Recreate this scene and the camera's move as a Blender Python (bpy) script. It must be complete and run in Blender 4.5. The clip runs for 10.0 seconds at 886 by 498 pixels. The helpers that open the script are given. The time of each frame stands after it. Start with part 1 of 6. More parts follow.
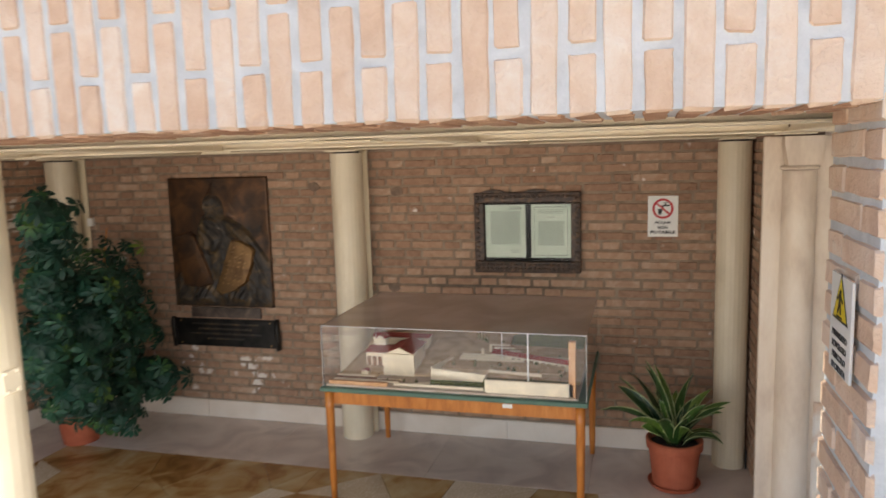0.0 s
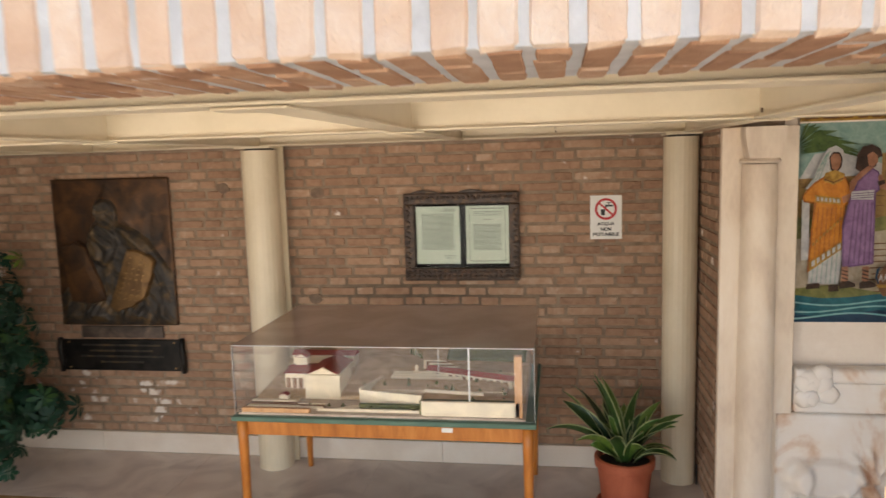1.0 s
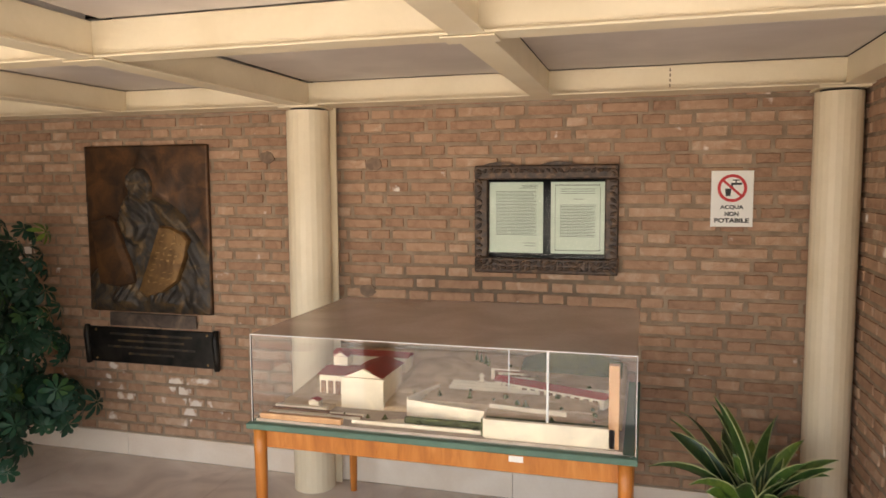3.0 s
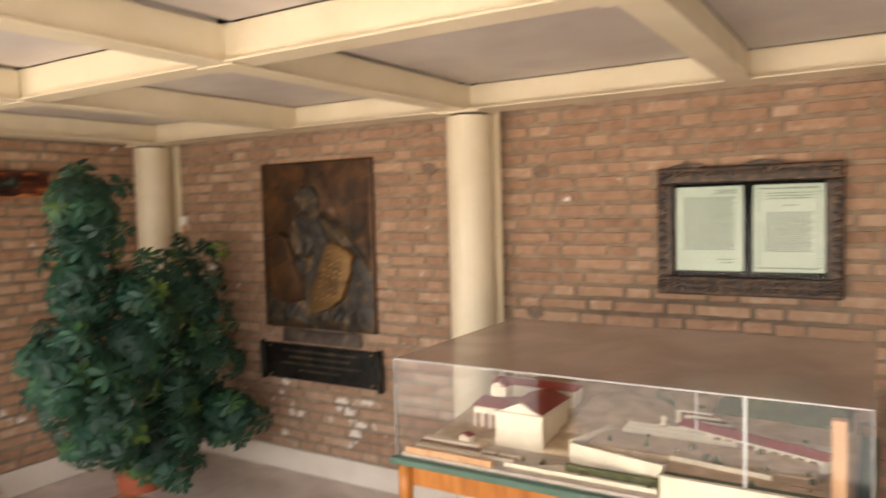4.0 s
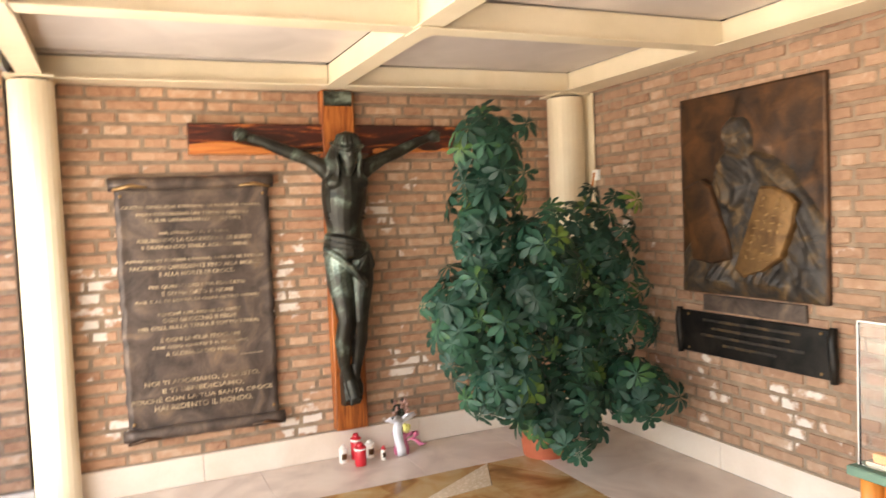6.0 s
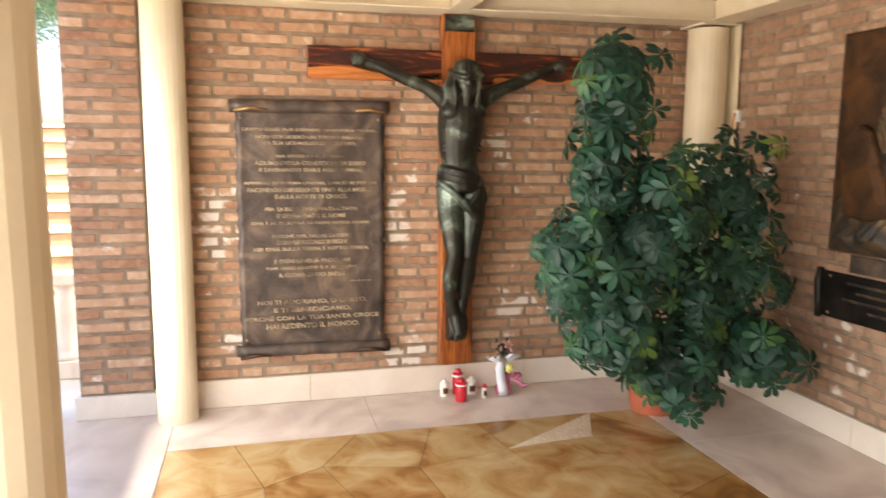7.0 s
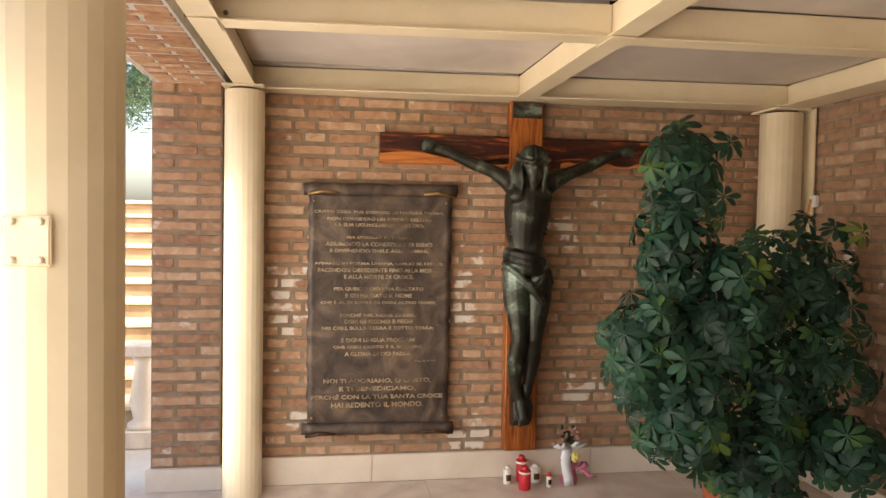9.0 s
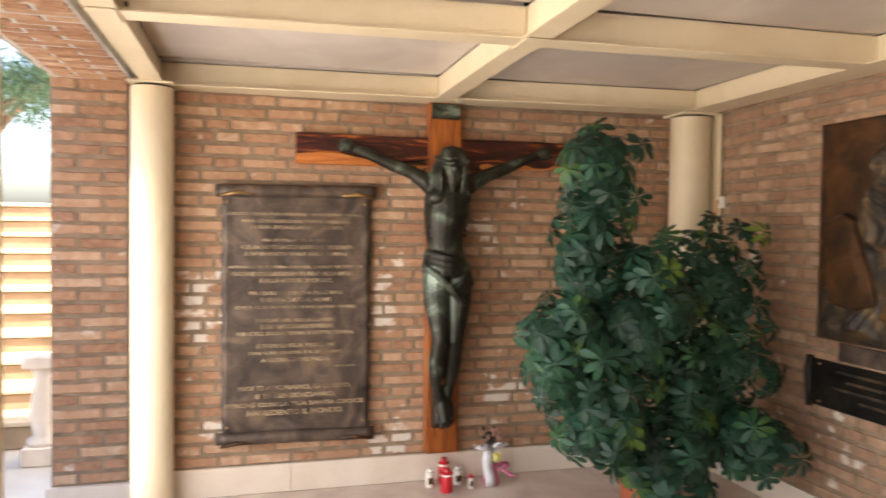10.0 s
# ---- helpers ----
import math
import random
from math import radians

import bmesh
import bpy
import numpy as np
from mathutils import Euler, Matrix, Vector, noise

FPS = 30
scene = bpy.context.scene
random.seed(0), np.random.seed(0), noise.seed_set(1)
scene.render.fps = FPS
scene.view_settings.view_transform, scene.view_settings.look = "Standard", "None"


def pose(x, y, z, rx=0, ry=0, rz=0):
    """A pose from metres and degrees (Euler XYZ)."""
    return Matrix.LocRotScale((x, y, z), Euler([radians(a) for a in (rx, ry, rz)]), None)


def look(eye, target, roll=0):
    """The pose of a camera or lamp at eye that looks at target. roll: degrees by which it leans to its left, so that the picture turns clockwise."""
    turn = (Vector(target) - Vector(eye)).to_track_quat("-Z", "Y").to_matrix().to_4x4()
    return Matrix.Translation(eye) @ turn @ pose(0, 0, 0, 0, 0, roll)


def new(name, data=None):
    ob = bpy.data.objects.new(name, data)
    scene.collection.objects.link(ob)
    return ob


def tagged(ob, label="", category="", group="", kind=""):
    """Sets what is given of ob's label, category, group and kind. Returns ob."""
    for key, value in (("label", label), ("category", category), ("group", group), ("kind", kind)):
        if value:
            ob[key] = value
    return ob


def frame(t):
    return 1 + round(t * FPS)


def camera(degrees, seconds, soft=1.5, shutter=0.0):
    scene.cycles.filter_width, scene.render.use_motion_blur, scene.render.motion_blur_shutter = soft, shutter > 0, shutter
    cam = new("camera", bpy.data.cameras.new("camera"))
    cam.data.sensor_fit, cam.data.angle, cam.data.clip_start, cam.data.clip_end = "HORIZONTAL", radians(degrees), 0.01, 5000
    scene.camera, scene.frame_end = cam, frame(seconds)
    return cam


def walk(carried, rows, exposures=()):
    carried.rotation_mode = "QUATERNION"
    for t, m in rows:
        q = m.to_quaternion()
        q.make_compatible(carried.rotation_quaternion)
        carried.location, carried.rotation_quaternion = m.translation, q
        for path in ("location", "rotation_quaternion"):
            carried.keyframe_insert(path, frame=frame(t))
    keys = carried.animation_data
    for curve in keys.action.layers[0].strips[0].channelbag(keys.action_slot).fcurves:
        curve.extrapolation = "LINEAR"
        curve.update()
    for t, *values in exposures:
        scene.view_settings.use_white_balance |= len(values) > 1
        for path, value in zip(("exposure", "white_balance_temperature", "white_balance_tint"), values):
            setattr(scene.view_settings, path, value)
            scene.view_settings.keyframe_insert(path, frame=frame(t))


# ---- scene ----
# camera and walk: x runs along the back wall, y towards it, z up from the porch floor
cam = camera(63.4, 10.0, soft=1.5, shutter=0.5)
PATH = [
    (0, (4.867, -5.16, 2.169), (4.336, -3.25, 1.905), -1.7),
    (0.5, (4.771, -4.944, 2.14), (4.363, -2.998, 1.919), -2.0),
    (1, (4.693, -4.729, 2.094), (4.382, -2.769, 1.847), -1.7),
    (1.5, (4.65, -4.507, 2.023), (4.472, -2.529, 1.785), -1.4),
    (2, (4.6, -4.298, 1.971), (4.301, -2.33, 1.767), -0.9),
    (2.2, (4.605, -4.211, 1.92), (4.188, -2.266, 1.706), -1.1),
    (3.3, (4.594, -3.76, 1.747), (4.005, -1.854, 1.606), -1.4),
    (3.5, (4.591, -3.659, 1.74), (3.915, -1.78, 1.634), -3.3),
    (4, (4.595, -3.455, 1.726), (3.55, -1.754, 1.608), -1.5),
    (4.5, (4.538, -3.351, 1.682), (3.232, -1.855, 1.447), -1.1),
    (5, (4.412, -3.253, 1.624), (2.952, -1.898, 1.439), 0.1),
    (5.5, (4.297, -3.117, 1.554), (2.684, -1.945, 1.406), -0.9),
    (6, (4.222, -2.949, 1.465), (2.404, -2.121, 1.363), -2.4),
    (6.1, (4.207, -2.915, 1.461), (2.375, -2.122, 1.333), -1.7),
    (6.2, (4.179, -2.887, 1.459), (2.335, -2.131, 1.286), -1.8),
    (7.3, (4.104, -2.815, 1.448), (2.15, -2.437, 1.253), 0.6),
    (7.5, (4.129, -2.78, 1.447), (2.151, -2.506, 1.34), -0.3),
    (8, (4.138, -2.812, 1.5), (2.159, -2.538, 1.402), 1.2),
    (8.5, (4.13, -2.827, 1.499), (2.156, -2.521, 1.414), 1.3),
    (9, (4.127, -2.823, 1.5), (2.153, -2.513, 1.43), 1.0),
    (9.5, (4.11, -2.826, 1.492), (2.137, -2.502, 1.429), 0.9),
    (10, (4.096, -2.786, 1.496), (2.165, -2.272, 1.436), 0.7),
]
EXPOSURES = [(0.0, 1.12, 6400, 10), (1.5, 1.42, 6900, 11), (3.5, 1.68, 6950, 12), (4.4, 1.95, 7000, 12), (5.2, 2.13, 7050, 11), (6.0, 2.7, 6900, 11), (7.4, 2.2, 6950, 11), (8.0, 1.74, 7250, 12), (8.5, 1.78, 7350, 12), (9.5, 1.82, 7400, 12), (10.0, 2.15, 6850, 12)]
walk(cam, [(t, look(eye, target, roll)) for t, eye, target, roll in PATH], EXPOSURES)

# world and sun: bright hazy day, sun behind the porch, so its front is in open shade
SUN_EL, SUN_AZ = 52, 30
world = bpy.data.worlds.new("sky")
scene.world = world
world.use_nodes = True
wn = world.node_tree
sky = wn.nodes.new("ShaderNodeTexSky")
sky.sky_type, sky.sun_disc = "NISHITA", False
sky.sun_elevation, sky.sun_rotation = radians(SUN_EL), radians(SUN_AZ)
sky.dust_density = 4.0
wn.nodes["Background"].inputs["Strength"].default_value = 0.15
wn.links.new(sky.outputs[0], wn.nodes["Background"].inputs["Color"])
sun = new("sun", bpy.data.lights.new("sun", "SUN"))
sun.data.energy, sun.data.angle, sun.data.color = 4.0, radians(1.0), (1.0, 0.95, 0.87)
sun.matrix_world = look((0, 0, 0), (-math.sin(radians(SUN_AZ)) * math.cos(radians(SUN_EL)), -math.cos(radians(SUN_AZ)) * math.cos(radians(SUN_EL)), -math.sin(radians(SUN_EL))))

# daylight through the open front of the porch
day = new("opening_daylight", bpy.data.lights.new("opening_daylight", "AREA"))
day.data.shape, day.data.size, day.data.size_y, day.data.energy, day.data.color = "RECTANGLE", 5.1, 1.6, 19.0, (1.0, 0.95, 0.86)
day.matrix_world = look((2.72, -3.44, 0.92), (2.72, 0, 0.92))

# ---- materials ----
def srgb(r, g, b):
    return tuple((c / 12.92 if c <= 0.04045 else ((c + 0.055) / 1.055) ** 2.4) for c in (r / 255, g / 255, b / 255)) + (1,)


def stone(name, stops, scale=6.0, rough=0.6, metal=0.0, bump=0.15, fine=90.0, rand="", rand_amount=0.5, detail=6.0, stretch=(1, 1, 1), distortion=0.6, rough_var=0.15, spec=0.5, dist=0.01, grain=0.3):
    """A surface of colours `stops` (position, colour) spread by noise at two scales, with fine relief; rand: 'object' or 'island' varies it piece by piece."""
    m = bpy.data.materials.new(name)
    m.use_nodes = True
    n, l = m.node_tree.nodes, m.node_tree.links
    b = n["Principled BSDF"]
    geo = n.new("ShaderNodeNewGeometry")
    mp = n.new("ShaderNodeMapping")
    mp.inputs["Scale"].default_value = stretch
    l.new(geo.outputs["Position"], mp.inputs["Vector"])
    big = n.new("ShaderNodeTexNoise")
    big.inputs["Scale"].default_value, big.inputs["Detail"].default_value, big.inputs["Distortion"].default_value = scale, detail, distortion
    small = n.new("ShaderNodeTexNoise")
    small.inputs["Scale"].default_value, small.inputs["Detail"].default_value = fine, 4
    l.new(mp.outputs[0], big.inputs["Vector"])
    l.new(mp.outputs[0], small.inputs["Vector"])
    mix = n.new("ShaderNodeMath")
    mix.operation = "MULTIPLY_ADD"
    mix.inputs[1].default_value = grain
    l.new(small.outputs["Fac"], mix.inputs[0])
    sub = n.new("ShaderNodeMath")
    sub.operation = "MULTIPLY_ADD"
    sub.inputs[1].default_value, sub.inputs[2].default_value = 1.6, -0.45
    l.new(big.outputs["Fac"], sub.inputs[0])
    l.new(sub.outputs[0], mix.inputs[2])
    fac = mix.outputs[0]
    if rand:
        src = n.new("ShaderNodeObjectInfo").outputs["Random"] if rand == "object" else geo.outputs["Random Per Island"]
        rm = n.new("ShaderNodeMix")
        rm.inputs[0].default_value = rand_amount
        l.new(fac, rm.inputs[2])
        l.new(src, rm.inputs[3])
        fac = rm.outputs[0]
    ramp = n.new("ShaderNodeValToRGB")
    els = ramp.color_ramp.elements
    while len(els) < len(stops):
        els.new(0.5)
    for e, (p, c) in zip(els, stops):
        e.position, e.color = p, c
    l.new(fac, ramp.inputs[0])
    l.new(ramp.outputs[0], b.inputs["Base Color"])
    rr = n.new("ShaderNodeMapRange")
    rr.inputs["To Min"].default_value, rr.inputs["To Max"].default_value = max(0.02, rough - rough_var), min(1, rough + rough_var)
    l.new(small.outputs["Fac"], rr.inputs["Value"])
    l.new(rr.outputs[0], b.inputs["Roughness"])
    b.inputs["Metallic"].default_value = metal
    b.inputs["Specular IOR Level"].default_value = spec
    if bump:
        bp = n.new("ShaderNodeBump")
        bp.inputs["Strength"].default_value, bp.inputs["Distance"].default_value = bump, dist
        l.new(mix.outputs[0], bp.inputs["Height"])
        l.new(bp.outputs[0], b.inputs["Normal"])
    return m


def plain(name, colour, rough=0.5, metal=0.0, vary=0.12, spec=0.5, bump=0.05):
    c = Vector(colour[:3])
    return stone(name, [(0.25, (*(c * (1 - vary)), 1)), (0.75, (*(c * (1 + vary)), 1))], 9, rough, metal, bump, 120, rough_var=0.08, spec=spec)


# patches of white salt bloom on the old bricks: place and reach
SALT = (((0, -3.07, 1.05), 0.34), ((0, -2.02, 1.02), 0.26), ((0, -2.03, 1.3), 0.12), ((0, -1.42, 1.45), 0.26), ((0, -1.3, 0.52), 0.28), ((0, -2.0, 0.28), 0.25), ((0, -3.05, 0.35), 0.2),
        ((1.3, 0, 0.47), 0.3), ((1.75, 0, 0.42), 0.3), ((0.55, 0, 1.35), 0.25), ((0.5, 0, 0.8), 0.3), ((1.05, 0, 0.75), 0.15), ((0, -0.55, 1.7), 0.25), ((3.3, 0, 1.75), 0.1))


def brick_material(name, rand, stains=True, pale=False, dull=False):
    """Handmade brick: each brick its own tone, mottled, with white salt bloom low on the wall."""
    stops = [(0.04, srgb(138, 98, 78)), (0.33, srgb(171, 132, 107)), (0.5, srgb(184, 145, 117)), (0.7, srgb(196, 160, 132)), (0.95, srgb(214, 188, 164))]
    # darker, less orange tones for the back and return walls
    if dull:
        stops = [(0.04, srgb(128, 96, 77)), (0.33, srgb(158, 125, 103)), (0.5, srgb(169, 135, 111)), (0.7, srgb(180, 147, 122)), (0.95, srgb(196, 172, 150))]
    # lighter tones put the overbright daylight outside into the brick colour
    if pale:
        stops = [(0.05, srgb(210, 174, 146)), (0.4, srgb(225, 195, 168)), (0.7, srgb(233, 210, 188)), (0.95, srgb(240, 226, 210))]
    m = stone(name, stops, 16, 0.9, 0, 0.9, 140, rand, 0.46, dist=0.008, spec=0.2, grain=0.42)
    n, l = m.node_tree.nodes, m.node_tree.links
    b = n["Principled BSDF"]
    ramp = next(x for x in n if x.bl_idname == "ShaderNodeValToRGB")
    if stains:
        geo = next(x for x in n if x.bl_idname == "ShaderNodeNewGeometry")
        noise_a = n.new("ShaderNodeTexNoise")
        noise_a.inputs["Scale"].default_value, noise_a.inputs["Detail"].default_value = 7.0, 8
        l.new(geo.outputs["Position"], noise_a.inputs["Vector"])
        total = noise_a.outputs["Fac"]
        for centre, radius in SALT:
            away = n.new("ShaderNodeVectorMath")
            away.operation = "DISTANCE"
            away.inputs[1].default_value = centre
            l.new(geo.outputs["Position"], away.inputs[0])
            near = n.new("ShaderNodeMapRange")
            near.inputs["From Min"].default_value, near.inputs["From Max"].default_value = radius, 0.0
            near.inputs["To Min"].default_value, near.inputs["To Max"].default_value = 0.0, 0.22
            l.new(away.outputs["Value"], near.inputs["Value"])
            add = n.new("ShaderNodeMath")
            l.new(total, add.inputs[0])
            l.new(near.outputs[0], add.inputs[1])
            total = add.outputs[0]
        edge = n.new("ShaderNodeMapRange")
        edge.inputs["From Min"].default_value, edge.inputs["From Max"].default_value = 0.66, 0.72
        l.new(total, edge.inputs["Value"])
        white = n.new("ShaderNodeMix")
        white.data_type = "RGBA"
        l.new(edge.outputs[0], white.inputs[0])
        l.new(ramp.outputs[0], white.inputs[6])
        white.inputs[7].default_value = srgb(230, 220, 210)
        l.new(white.outputs[2], b.inputs["Base Color"])
    return m


BRICK = brick_material("brick", "object")
BRICK_J = brick_material("brick_joined", "island")
BRICK_DULL = brick_material("brick_dull", "object", dull=True)
BRICK_DULL_J = brick_material("brick_dull_joined", "island", dull=True)
BRICK_SKYLIT = brick_material("brick_skylit", "object", False, True)
BRICK_SKYLIT_J = brick_material("brick_skylit_joined", "island", False, True)
MORTAR = stone("mortar", [(0.2, srgb(132, 114, 97)), (0.8, srgb(162, 143, 123))], 12, 0.95, 0, 0.5, 150, spec=0.1)
n_, l_ = MORTAR.node_tree.nodes, MORTAR.node_tree.links
# joints darken in an oval on the back wall below the frame
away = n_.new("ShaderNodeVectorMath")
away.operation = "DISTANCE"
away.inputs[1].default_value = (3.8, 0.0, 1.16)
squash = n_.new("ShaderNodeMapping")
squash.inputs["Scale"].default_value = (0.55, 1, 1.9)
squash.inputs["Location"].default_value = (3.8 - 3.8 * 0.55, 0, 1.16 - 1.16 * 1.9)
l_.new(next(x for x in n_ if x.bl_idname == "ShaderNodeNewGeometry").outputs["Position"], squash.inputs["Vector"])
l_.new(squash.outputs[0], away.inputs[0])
joint_dark = n_.new("ShaderNodeMapRange")
joint_dark.inputs["From Min"].default_value, joint_dark.inputs["From Max"].default_value = 0.5, 0.15
joint_dark.inputs["To Max"].default_value = 0.5
l_.new(away.outputs["Value"], joint_dark.inputs["Value"])
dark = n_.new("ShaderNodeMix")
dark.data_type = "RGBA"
l_.new(joint_dark.outputs[0], dark.inputs[0])
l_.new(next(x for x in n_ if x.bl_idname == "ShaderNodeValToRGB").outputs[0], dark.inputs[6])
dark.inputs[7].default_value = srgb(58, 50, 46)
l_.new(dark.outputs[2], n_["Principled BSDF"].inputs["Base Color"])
# mortar of the outer faces, lightened in colour to stand in for sky light
MORTAR_SKYLIT = stone("mortar_skylit", [(0.2, srgb(198, 199, 199)), (0.8, srgb(220, 221, 221))], 12, 0.95, 0, 0.5, 150, spec=0.1)
CREAM = stone("cream_paint", [(0.2, srgb(220, 205, 176)), (0.8, srgb(232, 218, 191))], 3, 0.42, 0, 0.03, 60, rough_var=0.06)
PANEL = stone("ceiling_panel", [(0.2, srgb(196, 186, 180)), (0.8, srgb(214, 205, 198))], 2.5, 0.55, 0, 0.03, 90)
# near-black base colour paints the shade in gaps at ceiling panels and column tops
GAP_SHADE = plain("gap_shade", srgb(40, 34, 30), 0.9)
MARBLE = stone("pale_marble", [(0.15, srgb(190, 172, 160)), (0.5, srgb(214, 198, 184)), (0.85, srgb(226, 214, 202))], 2.2, 0.3, 0, 0.02, 40, distortion=1.4, grain=0.06, rough_var=0.05)
MARBLE_SKIRT = stone("skirting_marble", [(0.15, srgb(222, 206, 188)), (0.8, srgb(238, 226, 212))], 3, 0.4, 0, 0.04, 60)
OCHRE = stone("ochre_stone", [(0.08, srgb(104, 68, 34)), (0.3, srgb(146, 104, 56)), (0.48, srgb(172, 138, 90)), (0.62, srgb(182, 156, 112)), (0.85, srgb(200, 182, 146))], 4.5, 0.22, 0, 0.03, 60, "object", 0.3, distortion=0.8, grain=0.08, rough_var=0.06)
PALE_TILE = stone("pale_stone_tile", [(0.2, srgb(190, 170, 142)), (0.8, srgb(216, 200, 176))], 4, 0.25, 0, 0.03, 60, "object", 0.4, grain=0.06)
PAVING = stone("outdoor_paving", [(0.2, srgb(188, 176, 158)), (0.8, srgb(214, 204, 188))], 1.4, 0.8, 0, 0.2, 50)
BRONZE = stone("dark_bronze", [(0.12, srgb(58, 49, 46)), (0.5, srgb(92, 80, 73)), (0.8, srgb(122, 104, 90)), (0.95, srgb(146, 118, 92))], 5, 0.46, 0.35, 0.4, 60, distortion=1.6)
BRONZE_BROWN = stone("brown_bronze", [(0.15, srgb(44, 38, 34)), (0.5, srgb(82, 58, 40)), (0.85, srgb(116, 80, 50))], 7, 0.46, 0.5, 0.3, 70)
BRONZE_GREY = stone("grey_bronze", [(0.12, srgb(34, 31, 29)), (0.45, srgb(60, 54, 49)), (0.66, srgb(88, 70, 48)), (0.9, srgb(122, 100, 72))], 8, 0.55, 0.3, 0.5, 60, distortion=1.5)
BRONZE_SLAB = stone("tawny_bronze", [(0.2, srgb(92, 66, 40)), (0.8, srgb(142, 108, 66))], 12, 0.45, 0.5, 0.4, 90)
BRONZE_GOLD = stone("rubbed_bronze", [(0.2, srgb(124, 92, 56)), (0.8, srgb(178, 144, 98))], 10, 0.42, 0.6, 0.3, 90)
VERDIGRIS = stone("green_black_bronze", [(0.2, srgb(36, 34, 30)), (0.52, srgb(54, 54, 47)), (0.68, srgb(90, 100, 90)), (0.86, srgb(146, 160, 148))], 5, 0.4, 0.55, 0.25, 80, distortion=1.2)
BLACK_PLAQUE = stone("black_bronze", [(0.2, srgb(22, 22, 22)), (0.8, srgb(52, 48, 44))], 8, 0.45, 0.6, 0.15, 90)
FRAME_WOOD = stone("dark_carved_wood", [(0.2, srgb(42, 30, 22)), (0.6, srgb(74, 54, 39)), (0.95, srgb(122, 94, 66))], 30, 0.4, 0.1, 0.4, 120)
PAPER = stone("old_paper", [(0.2, srgb(170, 182, 164)), (0.8, srgb(186, 197, 180))], 4, 0.75, 0, 0.03, 60)
FRAME_BACK = plain("black_felt", srgb(14, 14, 14), 0.95, spec=0.05)
INK = plain("grey_ink", srgb(70, 70, 66), 0.8)
WHITE = plain("white_enamel", srgb(234, 232, 226), 0.35, vary=0.03)
RED = plain("red_print", srgb(196, 36, 40), 0.4, vary=0.05)
BLACK = plain("black_print", srgb(30, 28, 28), 0.5)
YELLOW = plain("yellow_print", srgb(236, 210, 40), 0.4, vary=0.05)
CROSS_WOOD = stone("red_brown_cedar", [(0.15, srgb(92, 44, 18)), (0.5, srgb(156, 84, 34)), (0.85, srgb(196, 122, 58))], 6, 0.4, 0, 0.15, 60, stretch=(5, 5, 0.5), distortion=1.5)
CROSS_DARK = stone("dark_burnt_cedar", [(0.2, srgb(38, 16, 14)), (0.55, srgb(70, 28, 22)), (0.68, srgb(120, 54, 26)), (0.8, srgb(190, 112, 56))], 4, 0.35, 0, 0.15, 60, stretch=(5, 0.7, 4), distortion=1.6)
CROSS_SAP = stone("pale_sapwood", [(0.2, srgb(164, 84, 36)), (0.8, srgb(214, 140, 76))], 6, 0.4, 0, 0.1, 60, stretch=(5, 0.6, 5))
TERRACOTTA = stone("terracotta", [(0.2, srgb(158, 78, 50)), (0.8, srgb(190, 104, 72))], 6, 0.7, 0, 0.1, 90)
SOIL = plain("soil", srgb(54, 42, 32), 0.95, vary=0.3)
GREEN_EDGE = plain("green_baize_edge", srgb(92, 120, 104), 0.7)
PALE_WOOD = stone("pale_wood", [(0.2, srgb(184, 134, 88)), (0.8, srgb(208, 162, 116))], 7, 0.5, 0, 0.05, 70, stretch=(3, 3, 0.6))
LETTER = stone("worn_gilt", [(0.24, srgb(106, 91, 76)), (0.66, srgb(200, 178, 148))], 13, 0.42, 0.2, 0.1, 90)
MODEL_WHITE = plain("model_card_white", srgb(236, 222, 196), 0.7, vary=0.09)
MODEL_SAND = stone("model_sand", [(0.2, srgb(188, 160, 124)), (0.8, srgb(222, 198, 164))], 14, 0.9, 0, 0.2, 200)
MODEL_GREY = stone("model_road", [(0.2, srgb(176, 160, 144)), (0.8, srgb(204, 190, 174))], 14, 0.9, 0, 0.1, 200)
MODEL_RED = plain("model_red_roof", srgb(150, 52, 48), 0.7)
MODEL_GREEN = stone("model_grass", [(0.2, srgb(70, 76, 44)), (0.8, srgb(110, 112, 70))], 30, 0.95, 0, 0.4, 200)
MODEL_BROWN = stone("model_hill", [(0.2, srgb(126, 92, 70)), (0.8, srgb(160, 124, 98))], 16, 0.9, 0, 0.3, 150)
PILASTER = stone("travertine", [(0.15, srgb(202, 181, 160)), (0.5, srgb(224, 207, 186)), (0.9, srgb(236, 223, 206))], 5, 0.5, 0, 0.15, 60, stretch=(1, 1, 0.4))
FOUNTAIN = stone("veined_marble", [(0.06, srgb(184, 134, 100)), (0.2, srgb(212, 182, 156)), (0.34, srgb(232, 221, 208)), (0.9, srgb(241, 237, 231))], 2.6, 0.4, 0, 0.06, 50, distortion=1.0, grain=0.08)
ORANGE_WOOD = stone("orange_varnished_wood", [(0.1, srgb(170, 98, 38)), (0.5, srgb(198, 122, 52)), (0.9, srgb(214, 142, 70))], 7, 0.35, 0, 0.05, 70, stretch=(3, 3, 0.6))


# ---- mesh helpers ----
def part(name, bm, material, parent=None, label="", smooth=False):
    me = bpy.data.meshes.new(name)
    bm.to_mesh(me)
    bm.free()
    me.materials.append(material)
    if smooth:
        me.shade_smooth()
    ob = new(name, me)
    if parent:
        ob.parent = parent
    if label:
        ob["label"] = label
    return ob


